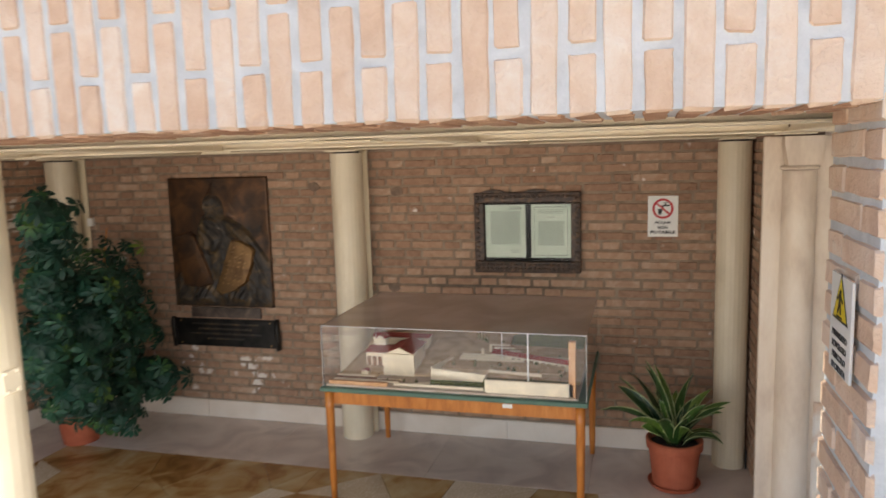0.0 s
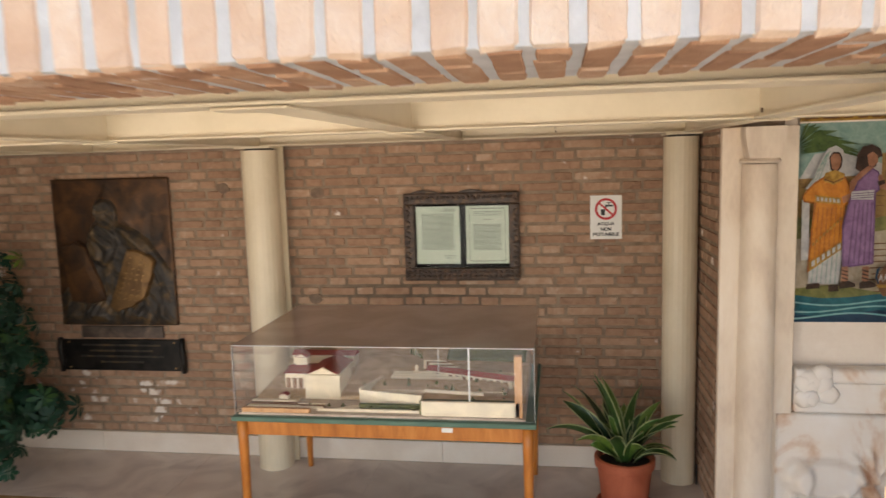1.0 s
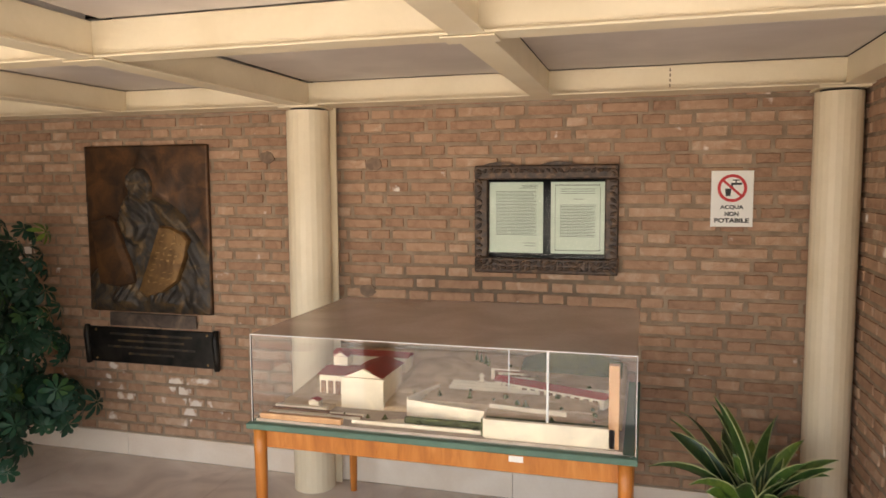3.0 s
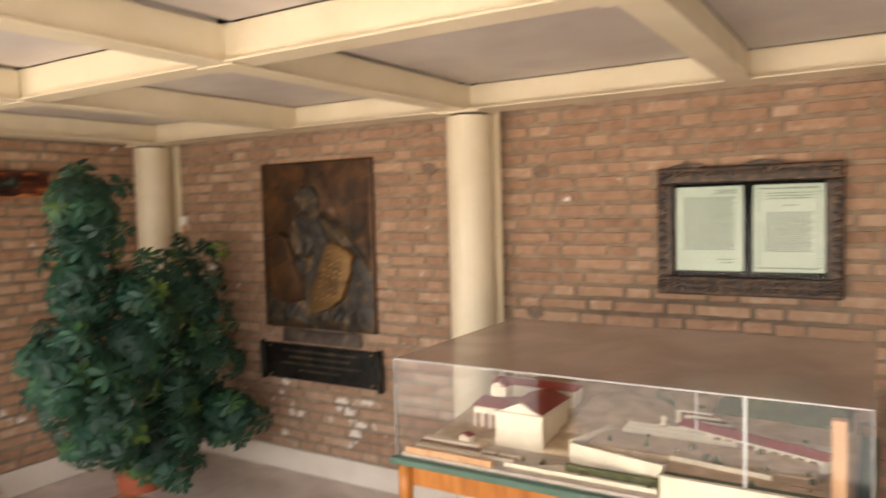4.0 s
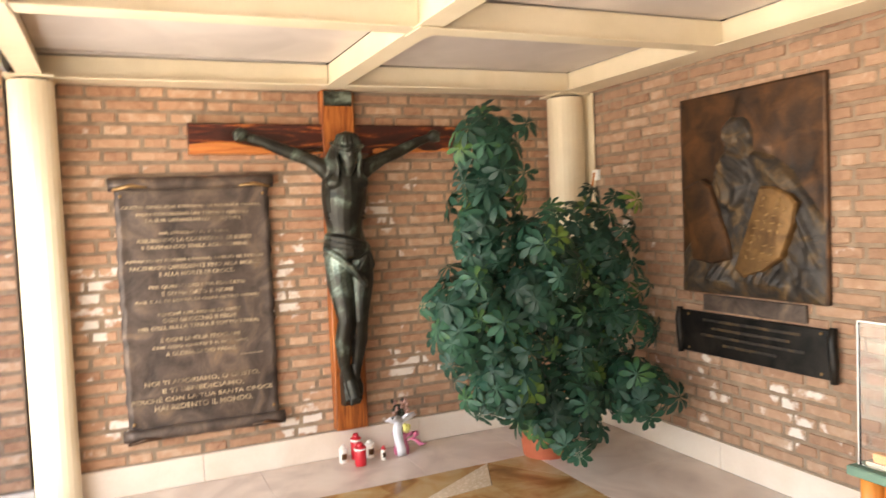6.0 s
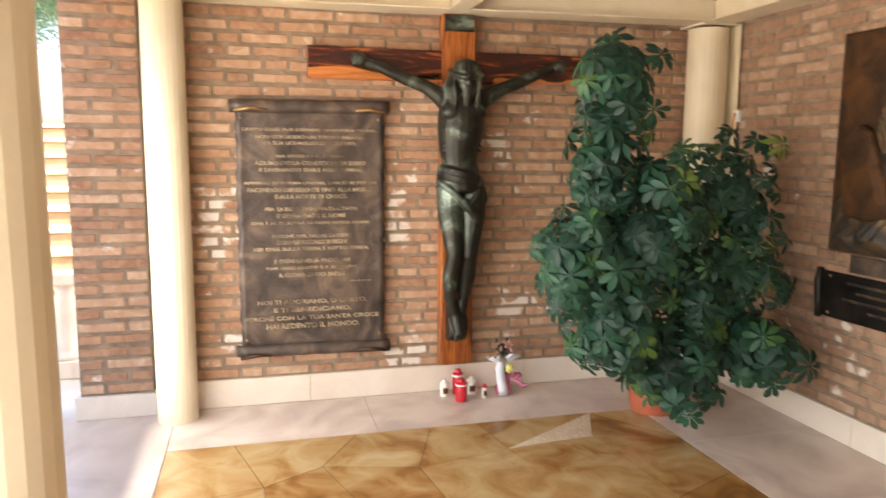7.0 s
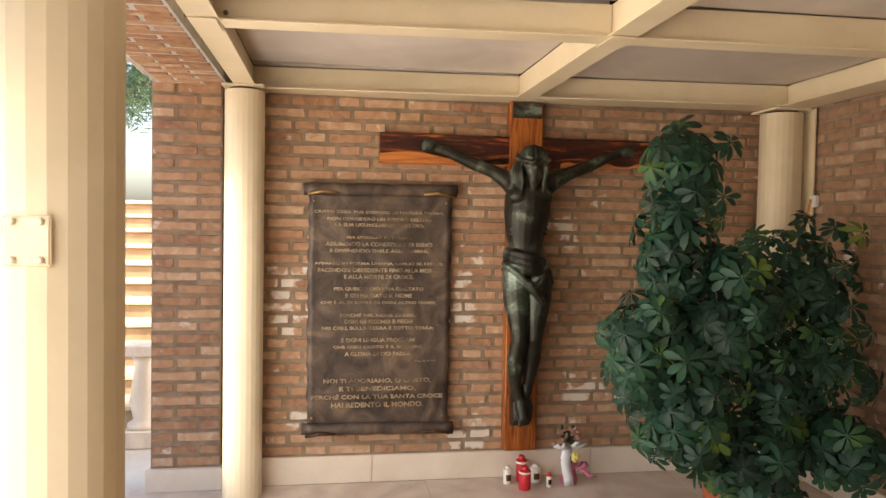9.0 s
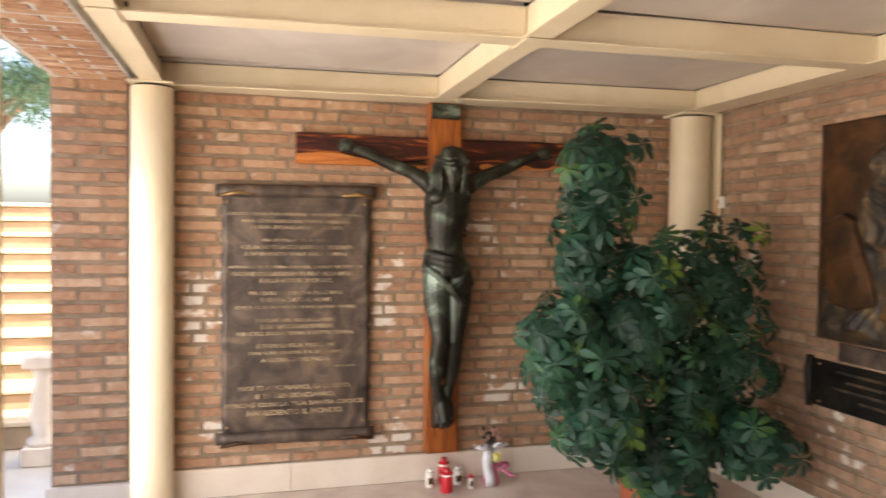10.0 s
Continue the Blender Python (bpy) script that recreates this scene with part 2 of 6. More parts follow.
def box(x0, x1, y0, y1, z0, z1, bevel=0.0, bm=None, seg=1):
    out = bm or bmesh.new()
    v = [out.verts.new(c) for c in ((x0, y0, z0), (x1, y0, z0), (x1, y1, z0), (x0, y1, z0), (x0, y0, z1), (x1, y0, z1), (x1, y1, z1), (x0, y1, z1))]
    fs = [out.faces.new([v[i] for i in f]) for f in ((3, 2, 1, 0), (4, 5, 6, 7), (0, 1, 5, 4), (1, 2, 6, 5), (2, 3, 7, 6), (3, 0, 4, 7))]
    if bevel:
        edges = list({e for f in fs for e in f.edges})
        bmesh.ops.bevel(out, geom=edges, offset=bevel, segments=seg, affect="EDGES", profile=0.6)
    return out


def lathe(rings, seg=24, bm=None, centre=(0, 0, 0), cap=True, arc=(0, 360)):
    """A turned body from rings (radius, height)."""
    out = bm or bmesh.new()
    full = arc == (0, 360)
    k = seg if full else seg + 1
    cx, cy, cz = centre
    loops = [[out.verts.new((cx + r * math.cos(radians(arc[0] + (arc[1] - arc[0]) * i / seg)), cy + r * math.sin(radians(arc[0] + (arc[1] - arc[0]) * i / seg)), cz + z)) for i in range(k)] for r, z in rings]
    for a, b in zip(loops, loops[1:]):
        for i in range(seg):
            j = (i + 1) % k
            out.faces.new((a[i], a[j], b[j], b[i]))
    if cap:
        out.faces.new(loops[0][::-1])
        out.faces.new(loops[-1])
    return out


def tube(points, radii, seg=8, bm=None):
    """A round limb along points, with a radius at each."""
    out = bm or bmesh.new()
    pts = [Vector(p) for p in points]
    loops = []
    up = Vector((0.31, 0.2, 0.93))
    for i, p in enumerate(pts):
        d = (pts[min(i + 1, len(pts) - 1)] - pts[max(i - 1, 0)]).normalized()
        if abs(d.dot(up)) > 0.95:
            up = Vector((0.9, 0.3, -0.1))
        a = d.cross(up).normalized()
        b = d.cross(a)
        r = radii[i] if isinstance(radii, (list, tuple)) else radii
        loops.append([out.verts.new(p + (a * math.cos(2 * math.pi * k / seg) + b * math.sin(2 * math.pi * k / seg)) * r) for k in range(seg)])
    for la, lb in zip(loops, loops[1:]):
        for k in range(seg):
            out.faces.new((la[k], la[(k + 1) % seg], lb[(k + 1) % seg], lb[k]))
    out.faces.new(loops[0][::-1])
    out.faces.new(loops[-1])
    bmesh.ops.recalc_face_normals(out, faces=out.faces)
    return out


def empty(name, label, category, at=(0, 0, 0), group="", kind=""):
    ob = new(name)
    ob.location = at
    ob.empty_display_size = 0.1
    return tagged(ob, label, category, group, kind)


def prism(outline, y0, y1, bm=None):
    """A flat outline in x, z given depth from y0 (front) to y1."""
    out = bm or bmesh.new()
    a = [out.verts.new((x, y0, z)) for x, z in outline]
    b = [out.verts.new((x, y1, z)) for x, z in outline]
    out.faces.new(a)
    out.faces.new(b[::-1])
    k = len(a)
    for i in range(k):
        out.faces.new((a[i], b[i], b[(i + 1) % k], a[(i + 1) % k]))
    bmesh.ops.recalc_face_normals(out, faces=out.faces)
    return out


# ---- layout, metres ----
PITCH, JOINT = 0.0686, 0.0125
BEAM_Z, CEIL_Z = 2.215, 2.35
LINTEL_Y, LINTEL_Z = -3.775, 2.229
RIGHT_X = 5.57
RETURN_Y = -1.08
COL_R = 0.12
GRID_X = (0.15, 1.50, 2.74, 4.08, 5.50)
GRID_Y = (-0.15, -1.745, -3.28)


def glass_material(name, tint=(1, 1, 1, 1), rough=0.0):
    m = bpy.data.materials.new(name)
    m.use_nodes = True
    b = m.node_tree.nodes["Principled BSDF"]
    b.inputs["Base Color"].default_value = tint
    b.inputs["Roughness"].default_value = rough
    b.inputs["Transmission Weight"].default_value = 1.0
    b.inputs["IOR"].default_value = 1.48
    return m


GLASS = glass_material("clear_acrylic")
GLASS.node_tree.nodes["Principled BSDF"].inputs["IOR"].default_value = 1.36
PICTURE_GLASS = glass_material("picture_glass")
PICTURE_GLASS.node_tree.nodes["Principled BSDF"].inputs["IOR"].default_value = 1.16


def pane(name, bm, parent, label=""):
    ob = part(name, bm, GLASS, parent, label)
    ob.visible_shadow = False
    return ob


def lettering(text, width, height, material, parent, m, depth=0.0015, name="lettering", bold=0.04):
    """Raised letters of the built-in font, fitted to width x height about the origin of m (x along the line, y up)."""
    cu = bpy.data.curves.new(name, "FONT")
    cu.body, cu.extrude, cu.resolution_u, cu.offset = text, 0.02, 3, bold
    tmp = bpy.data.objects.new(name, cu)
    scene.collection.objects.link(tmp)
    me = bpy.data.meshes.new_from_object(tmp.evaluated_get(bpy.context.evaluated_depsgraph_get()))
    bpy.data.objects.remove(tmp)
    co = np.array([v.co[:] for v in me.vertices])
    lo, hi = co.min(0), co.max(0)
    size = hi - lo
    co = (co - (lo + hi) / 2) * np.array([width / size[0], height / size[1], depth / size[2]])
    me.vertices.foreach_set("co", co.ravel())
    me.materials.clear()
    me.materials.append(material)
    ob = new(name, me)
    ob.parent = parent
    ob.matrix_basis = m
    return ob


FACE_BACK = Matrix(((1, 0, 0, 0), (0, 0, -1, 0), (0, 1, 0, 0), (0, 0, 0, 1)))  # upright, read from -y
FACE_LEFT = Matrix(((0, 0, 1, 0), (1, 0, 0, 0), (0, 1, 0, 0), (0, 0, 0, 1)))  # upright on the left wall, read from +x
FACE_RIGHT = Matrix(((0, 0, -1, 0), (-1, 0, 0, 0), (0, 1, 0, 0), (0, 0, 0, 1)))  # upright, read from -x


def at(x, y, z, face):
    return Matrix.Translation((x, y, z)) @ face


DUSTY = stone("dusty_acrylic", [(0.3, srgb(216, 200, 188)), (0.7, srgb(230, 216, 206))], 3, 0.16, 0, 0.0, 60)
DUSTY.node_tree.nodes["Principled BSDF"].inputs["Transmission Weight"].default_value = 0.6
DUSTY.node_tree.nodes["Principled BSDF"].inputs["IOR"].default_value = 1.1

# ---- structure ----
RUST = plain("tarnished_steel", srgb(112, 92, 70), 0.5, 0.3)

def setting(name, bm, material, label, category="wall"):
    return tagged(part(name, bm, material), label, category, kind="structure")


ground = setting("ground", box(-60, 60, -90, 60, -0.25, -0.05), PAVING, "pale sunlit stone paving around the porch", "ground")
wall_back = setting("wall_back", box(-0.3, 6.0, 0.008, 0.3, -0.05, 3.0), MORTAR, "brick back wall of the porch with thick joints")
wall_left = setting("wall_left", box(-0.3, -0.008, -3.4, 0.005, -0.05, 3.0), MORTAR, "brick side wall behind the crucifix")
wall_right = setting("wall_right", box(RIGHT_X + 0.008, RIGHT_X + 0.2, RETURN_Y, 0.005, -0.05, 2.4), MORTAR, "short brick return wall beside the fountain")
pier_left = setting("pier_left", box(-0.34, 0.027, -3.785, -3.415, -0.05, LINTEL_Z + 0.02), MORTAR, "brick corner pier of the porch opening", "pier")
pier_right = setting("pier_right", box(5.27, 5.75, LINTEL_Y + 0.01, -3.42, -0.05, LINTEL_Z + 0.02), MORTAR_SKYLIT, "brick pier at the porch opening, coloured pale for daylight", "pier")
lintel = setting("lintel", box(-0.5, 7.5, LINTEL_Y + 0.008, -3.385, LINTEL_Z + 0.008, 3.3), MORTAR_SKYLIT, "brick lintel of upright bricks over the opening", "lintel")

floor = setting("floor", box(-0.02, 9.0, -3.9, 0.02, -0.05, -0.012), MORTAR, "porch floor of pale marble and ochre stone", "floor")

# floor: pale marble border along the walls, a field of ochre crazy paving inside it
FIELD = (0.575, 4.62, -3.30, -0.768)
rng = random.Random(11)
x = -0.01
while x < 8.9:
    w = rng.uniform(0.9, 1.3)
    part("marble_slab", box(x + 0.001, x + w - 0.001, FIELD[3] + 0.002, -0.017, -0.03, 0, 0.001), MARBLE, floor)
    part("marble_slab", box(x + 0.001, x + w - 0.001, -3.9, FIELD[2] - 0.002, -0.03, 0, 0.001), MARBLE, floor)
    x += w
y = FIELD[2]
while y < FIELD[3] - 0.3:
    w = min(rng.uniform(0.8, 1.1), FIELD[3] - y)
    part("marble_slab", box(0.017, FIELD[0] - 0.002, y + 0.001, y + w - 0.001, -0.03, 0, 0.001), MARBLE, floor)
    part("marble_slab", box(FIELD[1] + 0.002, 8.9, y + 0.001, y + w - 0.001, -0.03, 0, 0.001), MARBLE, floor)
    y += w
NX, NY = 9, 6
knots = {}
for i in range(NX + 1):
    for k in range(NY + 1):
        jx = 0 if i in (0, NX) else rng.uniform(-0.15, 0.15)
        jy = 0 if k in (0, NY) else rng.uniform(-0.13, 0.13)
        knots[i, k] = Vector((FIELD[0] + (FIELD[1] - FIELD[0]) * i / NX + jx, FIELD[2] + (FIELD[3] - FIELD[2]) * k / NY + jy, 0))
for i in range(NX):
    for k in range(NY):
        q = [knots[i, k], knots[i + 1, k], knots[i + 1, k + 1], knots[i, k + 1]]
        cells = [q] if rng.random() < 0.45 else ([q[:3], [q[0], q[2], q[3]]] if rng.random() < 0.5 else [[q[0], q[1], q[3]], q[1:]])
        for cell in cells:
            mid = sum(cell, Vector()) / len(cell)
            bm = bmesh.new()
            top = [bm.verts.new(v + (mid - v).normalized() * 0.003) for v in cell]
            bot = [bm.verts.new((v.co.x, v.co.y, -0.03)) for v in top]
            bm.faces.new(top)
            for a in range(len(top)):
                b = (a + 1) % len(top)
                bm.faces.new((top[b], top[a], bot[a], bot[b]))
            pale = len(cell) == 3 and rng.random() < 0.22
            part("paving_stone", bm, PALE_TILE if pale else OCHRE, floor)

# skirting slabs
skirting_back = empty("skirting_back", "pale marble skirting slabs along the brick wall", "skirting", kind="structure")
x = 0.0
for k, w in enumerate((1.32, 1.3, 1.28, 1.34, 0.31)):
    part("slab", box(x + 0.001, x + w - 0.001, -0.016, 0.006, 0, 0.15, 0.002), MARBLE_SKIRT, skirting_back)
    x += w
skirting_left = empty("skirting_left", "pale marble skirting slabs under the crucifix", "skirting", kind="structure")
for y0, y1 in ((-3.40, -2.57), (-2.57, -1.25), (-1.25, -0.017)):
    part("slab", box(-0.006, 0.016, y0 + 0.001, y1 - 0.001, 0, 0.158, 0.002), MARBLE_SKIRT, skirting_left)
part("slab", box(-0.36, 0.055, -3.81, -3.402, 0, 0.125, 0.003), MARBLE_SKIRT, pier_left)

# roof: ceiling panels above the steel grid, one mesh
bm = bmesh.new()
ys = (0.0,) + GRID_Y + (-3.385,)
xs = (0.0,) + GRID_X + (7.0, 8.5)
for xa, xb in zip(xs, xs[1:]):
    for ya, yb in zip(ys, ys[1:]):
        box(xa + 0.03, xb - 0.03, yb + 0.03, ya - 0.03, CEIL_Z, CEIL_Z + 0.02, bm=bm)
setting("ceiling", bm, PANEL, "smooth grey-white ceiling panels between steel beams", "ceiling")
setting("roof", box(-0.3, 9.0, -3.39, 0.3, CEIL_Z + 0.03, CEIL_Z + 0.25), GAP_SHADE, "roof slab above the ceiling panels, coloured dark as gap shade", "roof")


def steel_beam(axis, mid, a, b, label, wide=False):
    """A cream steel beam: a web with a wider bottom flange."""
    w, f = 0.03, (0.1 if wide else 0.055)
    if axis == "x":
        body, flange = box(a, b, mid - w, mid + w, BEAM_Z + 0.008, CEIL_Z - 0.006), box(a, b, mid - f, mid + f, BEAM_Z, BEAM_Z + 0.0078, 0.001)
    else:
        body, flange = box(mid - w, mid + w, a - 0.0255, b + (0.0255 if b < -0.3 else 0.0705), BEAM_Z + 0.008, CEIL_Z - 0.006), box(mid - f, mid + f, a, b, BEAM_Z, BEAM_Z + 0.0078, 0.001)
    thing = empty("ceiling_beam", label, "beam", group="ceiling beams", kind="structure")
    part("web", body, CREAM, thing)
    part("flange", flange, CREAM, thing)
    return thing


for gy in GRID_Y:
    steel_beam("x", gy, 0.0, 8.5, "long cream painted steel ceiling beam", gy == -0.15)
# the cross beams run a little askew of the side wall
SKEW = {0.15: (0.22, 0.12, 0.03), 1.50: (1.53, 1.475, 1.39), 2.74: (2.74, 2.705, 2.68)}


def beam_x(gx, gy):
    return SKEW[gx][GRID_Y.index(gy)] if gx in SKEW else gx


for gx in GRID_X:
    for ya, yb in zip(GRID_Y, GRID_Y[1:]):
        beam = steel_beam("y", gx, yb + 0.056, ya - (0.101 if ya == -0.15 else 0.056), "short cream painted steel cross beam", gx == 0.15)
        xa, xb, mid = beam_x(gx, ya), beam_x(gx, yb), (ya + yb) / 2
        if xa != gx or xb != gx:
            beam.matrix_basis = Matrix.Translation(((xa + xb) / 2, mid, -0.0012)) @ Matrix.Rotation(math.asin((xb - xa) / (ya - yb)), 4, "Z") @ Matrix.Translation((-gx, -mid, 0))


def column(x, y, r, label, top=BEAM_Z - 0.012):
    """A faceted sheet-metal column; its neck under the cap plate is coloured as a shaded gap."""
    thing = empty("steel_column", label, "column", (x, y, 0), "cream columns", "structure")
    part("shaft", lathe([(r, 0.0), (r, top - 0.012)], 24), CREAM, thing)
    part("neck", lathe([(r * 0.8, top - 0.012), (r * 0.8, top)], 18), GAP_SHADE, thing)
    part("cap_plate", box(-r * 1.02, r * 1.02, -r * 1.02, r * 1.02, top, top + 0.0115, 0.001), CREAM, thing)
    return thing


column(2.74, -0.14, COL_R, "cream faceted metal column against the brick wall")
column(0.15, -0.15, COL_R, "cream faceted metal column in the wall corner")
column(0.135, -3.285, 0.105, "cream faceted metal column beside the brick pier")
column(5.455, -0.13, 0.105, "cream faceted metal column behind the potted plant")
for cx, cy in ((2.74, -0.055), (0.15, -0.02)):
    tagged(part("column_flange", box(cx - 0.135, cx + 0.135, cy - 0.005, cy + 0.005, 0.0, BEAM_Z - 0.001), CREAM), "flat cream steel strip behind a column", "column", kind="structure")
post = column(2.732, -3.32, COL_R, "cream faceted metal column with a bolted joint plate")

# joint plate with four bolts on the post
plate = part("joint_plate", box(-0.038, 0.038, -0.003, 0.003, -0.042, 0.042, 0.004), CREAM, post)
plate.matrix_basis = pose(0.1205, 0.002, 1.46, 0, 0, 90)
for sx in (-0.022, 0.022):
    for sz in (-0.032, 0.032):
        bolt = part("bolt", lathe([(0.007, 0), (0.007, 0.004), (0.004, 0.007)], 8), CREAM, plate)
        bolt.matrix_basis = pose(sx, -0.003, sz, 90, 0, 0)
part("seam", box(-0.001, 0.001, -0.0006, 0.0006, 0.02, 2.18), MORTAR, post).matrix_basis = pose(0.1182, 0.003, 0, 0, 0, 0)
# gusset plates and bolts where the beams cross
for gx in GRID_X[1:]:
    for gy in GRID_Y[1:]:
        px = beam_x(gx, gy)
        g = tagged(part("gusset_plate", box(px - 0.085, px + 0.085, gy - 0.05, gy + 0.05, BEAM_Z - 0.0085, BEAM_Z - 0.0025, 0.002), CREAM), "cream steel plate under a beam crossing", "plate", "gusset plates", "structure")
        for sx, sy in ((-0.05, -0.075), (0.05, 0.075)):
            hole = part("bolt", lathe([(0.009, 0), (0.009, 0.008), (0.005, 0.011)], 10), RUST, g)
            hole.matrix_basis = pose(px + sx * 0.7, gy + sy, BEAM_Z + 0.03, 0, 90, 0)

# ---- things on the back wall ----
def smoothstep(a, b, v):
    k = min(1, max(0, (v - a) / (b - a)))
    return k * k * (3 - 2 * k)


def inside(poly, u, v):
    hit = False
    for (xa, ya), (xb, yb) in zip(poly, poly[1:] + poly[:1]):
        if (ya > v) != (yb > v) and u < (xb - xa) * (v - ya) / (yb - ya) + xa:
            hit = not hit
    return hit


def bump(u, v, cu, cv, ru, rv, turn=0.0):
    c, s = math.cos(turn), math.sin(turn)
    a, b = ((u - cu) * c + (v - cv) * s) / ru, (-(u - cu) * s + (v - cv) * c) / rv
    return math.exp(-(a * a + b * b))


def ground_height(u, v):
    """Depth of the panel behind the figure at u, v (0..1), with a pointed ray behind the head."""
    h = 0.008 * noise.noise(Vector((u * 3, v * 3, 0.3))) + 0.003 * noise.noise(Vector((u * 16, v * 16, 2.3)))
    e = 0.98 - abs(u - 0.46) * (1.35 if u > 0.46 else 3.2)
    return h + 0.016 * smoothstep(-0.008, 0.012, e - v) * smoothstep(0.66, 0.72, v) * smoothstep(0.78, 0.66, u)


def along(x, knots):
    for (a, p), (b, q) in zip(knots, knots[1:]):
        if x <= b:
            return p + (q - p) * max(0.0, x - a) / (b - a)
    return knots[-1][1]


SHOULDER = ((0.0, 0.22), (0.12, 0.33), (0.22, 0.46), (0.28, 0.58), (0.33, 0.69), (0.45, 0.73), (0.60, 0.71), (0.69, 0.67), (0.81, 0.60), (0.92, 0.48), (1.0, 0.38))


def figure_height(u, v):
    """Depth of the cloaked figure at u, v; 0 where the panel behind it shows."""
    wob = noise.noise(Vector((u * 4, v * 4, 7)))
    body = smoothstep(0.0, 0.05, along(u, SHOULDER) + 0.02 * wob - v)
    head = smoothstep(1.0, 0.1, ((u - 0.43) / 0.088) ** 2 + ((v - 0.785) / 0.11) ** 2)
    hair = smoothstep(1.0, 0.45, ((u - 0.475) / 0.115) ** 2 + ((v - 0.745) / 0.145) ** 2)
    beard = smoothstep(1.0, 0.4, ((u - 0.43) / (0.16 - 0.12 * max(0, 0.55 - v))) ** 2 + ((v - 0.565) / 0.185) ** 2)
    strand = math.sin(85 * u + 16 * math.sin(9 * v) + 7 * wob)
    fold = math.sin(26 * (u * 0.8 + v * 0.7) + 7 * wob)
    h = body * (0.034 + 0.003 * fold + 0.002 * math.sin(60 * v + 40 * u * u + 5 * wob) + 0.007 * noise.noise(Vector((u * 14, v * 14, 5))) + 0.003 * noise.noise(Vector((u * 40, v * 40, 3))))
    h = max(h, hair * (0.05 + 0.006 * strand), beard * (0.064 + 0.006 * strand + 0.007 * noise.noise(Vector((u * 20, v * 12, 1)))), head * (0.058 + 0.004 * math.sin(70 * u - 60 * v + 9 * wob) * smoothstep(0.80, 0.85, v)))
    face = smoothstep(1.0, 0.6, ((u - 0.40) / 0.075) ** 2 + ((v - 0.785) / 0.085) ** 2)
    h += face * (0.008 * bump(u, v, 0.395, 0.822, 0.05, 0.012) + 0.014 * bump(u, v, 0.388, 0.785, 0.010, 0.024) - 0.008 * bump(u, v, 0.365, 0.80, 0.010, 0.008) - 0.008 * bump(u, v, 0.418, 0.80, 0.012, 0.008) - 0.006 * bump(u, v, 0.39, 0.735, 0.03, 0.007))
    # arms wrapped in the cloak, and two hands below the slabs
    h += 0.02 * body * smoothstep(0.06, 0.0, abs(v - along(u, ((0.55, 0.70), (0.80, 0.50), (0.97, 0.18))))) * smoothstep(0.5, 0.6, u)
    h += 0.03 * body * smoothstep(0.16, 0.02, v) * (1 + 0.25 * fold)
    for cu, cv, t in ((0.34, 0.11, 0.35), (0.66, 0.10, -0.3)):
        h += 0.03 * bump(u, v, cu, cv, 0.11, 0.05, t) * (1 + 0.35 * math.sin(110 * (u * math.cos(t) - v * 0.6)))
    return h


def cast_panel(x0, x1, z0, z1, nx, nz, base):
    bm = bmesh.new()
    grid = [[bm.verts.new((x0 + (x1 - x0) * i / nx, -base - max(-0.01, ground_height(i / nx, k / nz)) * min(1, 12 * min(i, nx - i) / nx, 12 * min(k, nz - k) / nz), z0 + (z1 - z0) * k / nz)) for i in range(nx + 1)] for k in range(nz + 1)]
    for k in range(nz):
        for i in range(nx):
            bm.faces.new((grid[k][i], grid[k][i + 1], grid[k + 1][i + 1], grid[k + 1][i]))
    rim = grid[0] + [r[-1] for r in grid[1:]] + grid[-1][-2::-1] + [r[0] for r in grid[-2:0:-1]]
    back = [bm.verts.new((v.co.x, -0.001, v.co.z)) for v in rim]
    for a in range(len(rim)):
        b = (a + 1) % len(rim)
        bm.faces.new((rim[b], rim[a], back[a], back[b]))
    return bm


RX0, RX1, RZ0, RZ1 = 1.093, 1.998, 0.967, 2.03
relief = empty("bronze_relief", "brown bronze relief panel of a cloaked figure with slabs", "relief", (0, 0, 0))
part("cast_panel", cast_panel(RX0, RX1, RZ0, RZ1, 60, 70, 0.026), BRONZE_BROWN, relief, smooth=True)


def cast_figure(nx, nz):
    """The figure stands proud of the panel; its skirt runs back into it."""
    bm = bmesh.new()
    cells = {}

    def corner(i, k):
        if (i, k) not in cells:
            u, v = i / nx, k / nz
            h = figure_height(u, v) * min(1, 10 * u + 0.2, 10 * (1 - u) + 0.2, 10 * v + 0.3)
            cells[i, k] = bm.verts.new((RX0 + (RX1 - RX0) * (0.006 + 0.988 * u), -0.022 - h, RZ0 + (RZ1 - RZ0) * (0.006 + 0.988 * v)))
        return cells[i, k]

    for k in range(nz):
        for i in range(nx):
            if figure_height((i + 0.5) / nx, (k + 0.5) / nz) > 0.004:
                bm.faces.new((corner(i, k), corner(i + 1, k), corner(i + 1, k + 1), corner(i, k + 1)))
    return bm


part("cloaked_figure", cast_figure(150, 174), BRONZE_GREY, relief, "grey-black bronze cloaked figure", smooth=True)


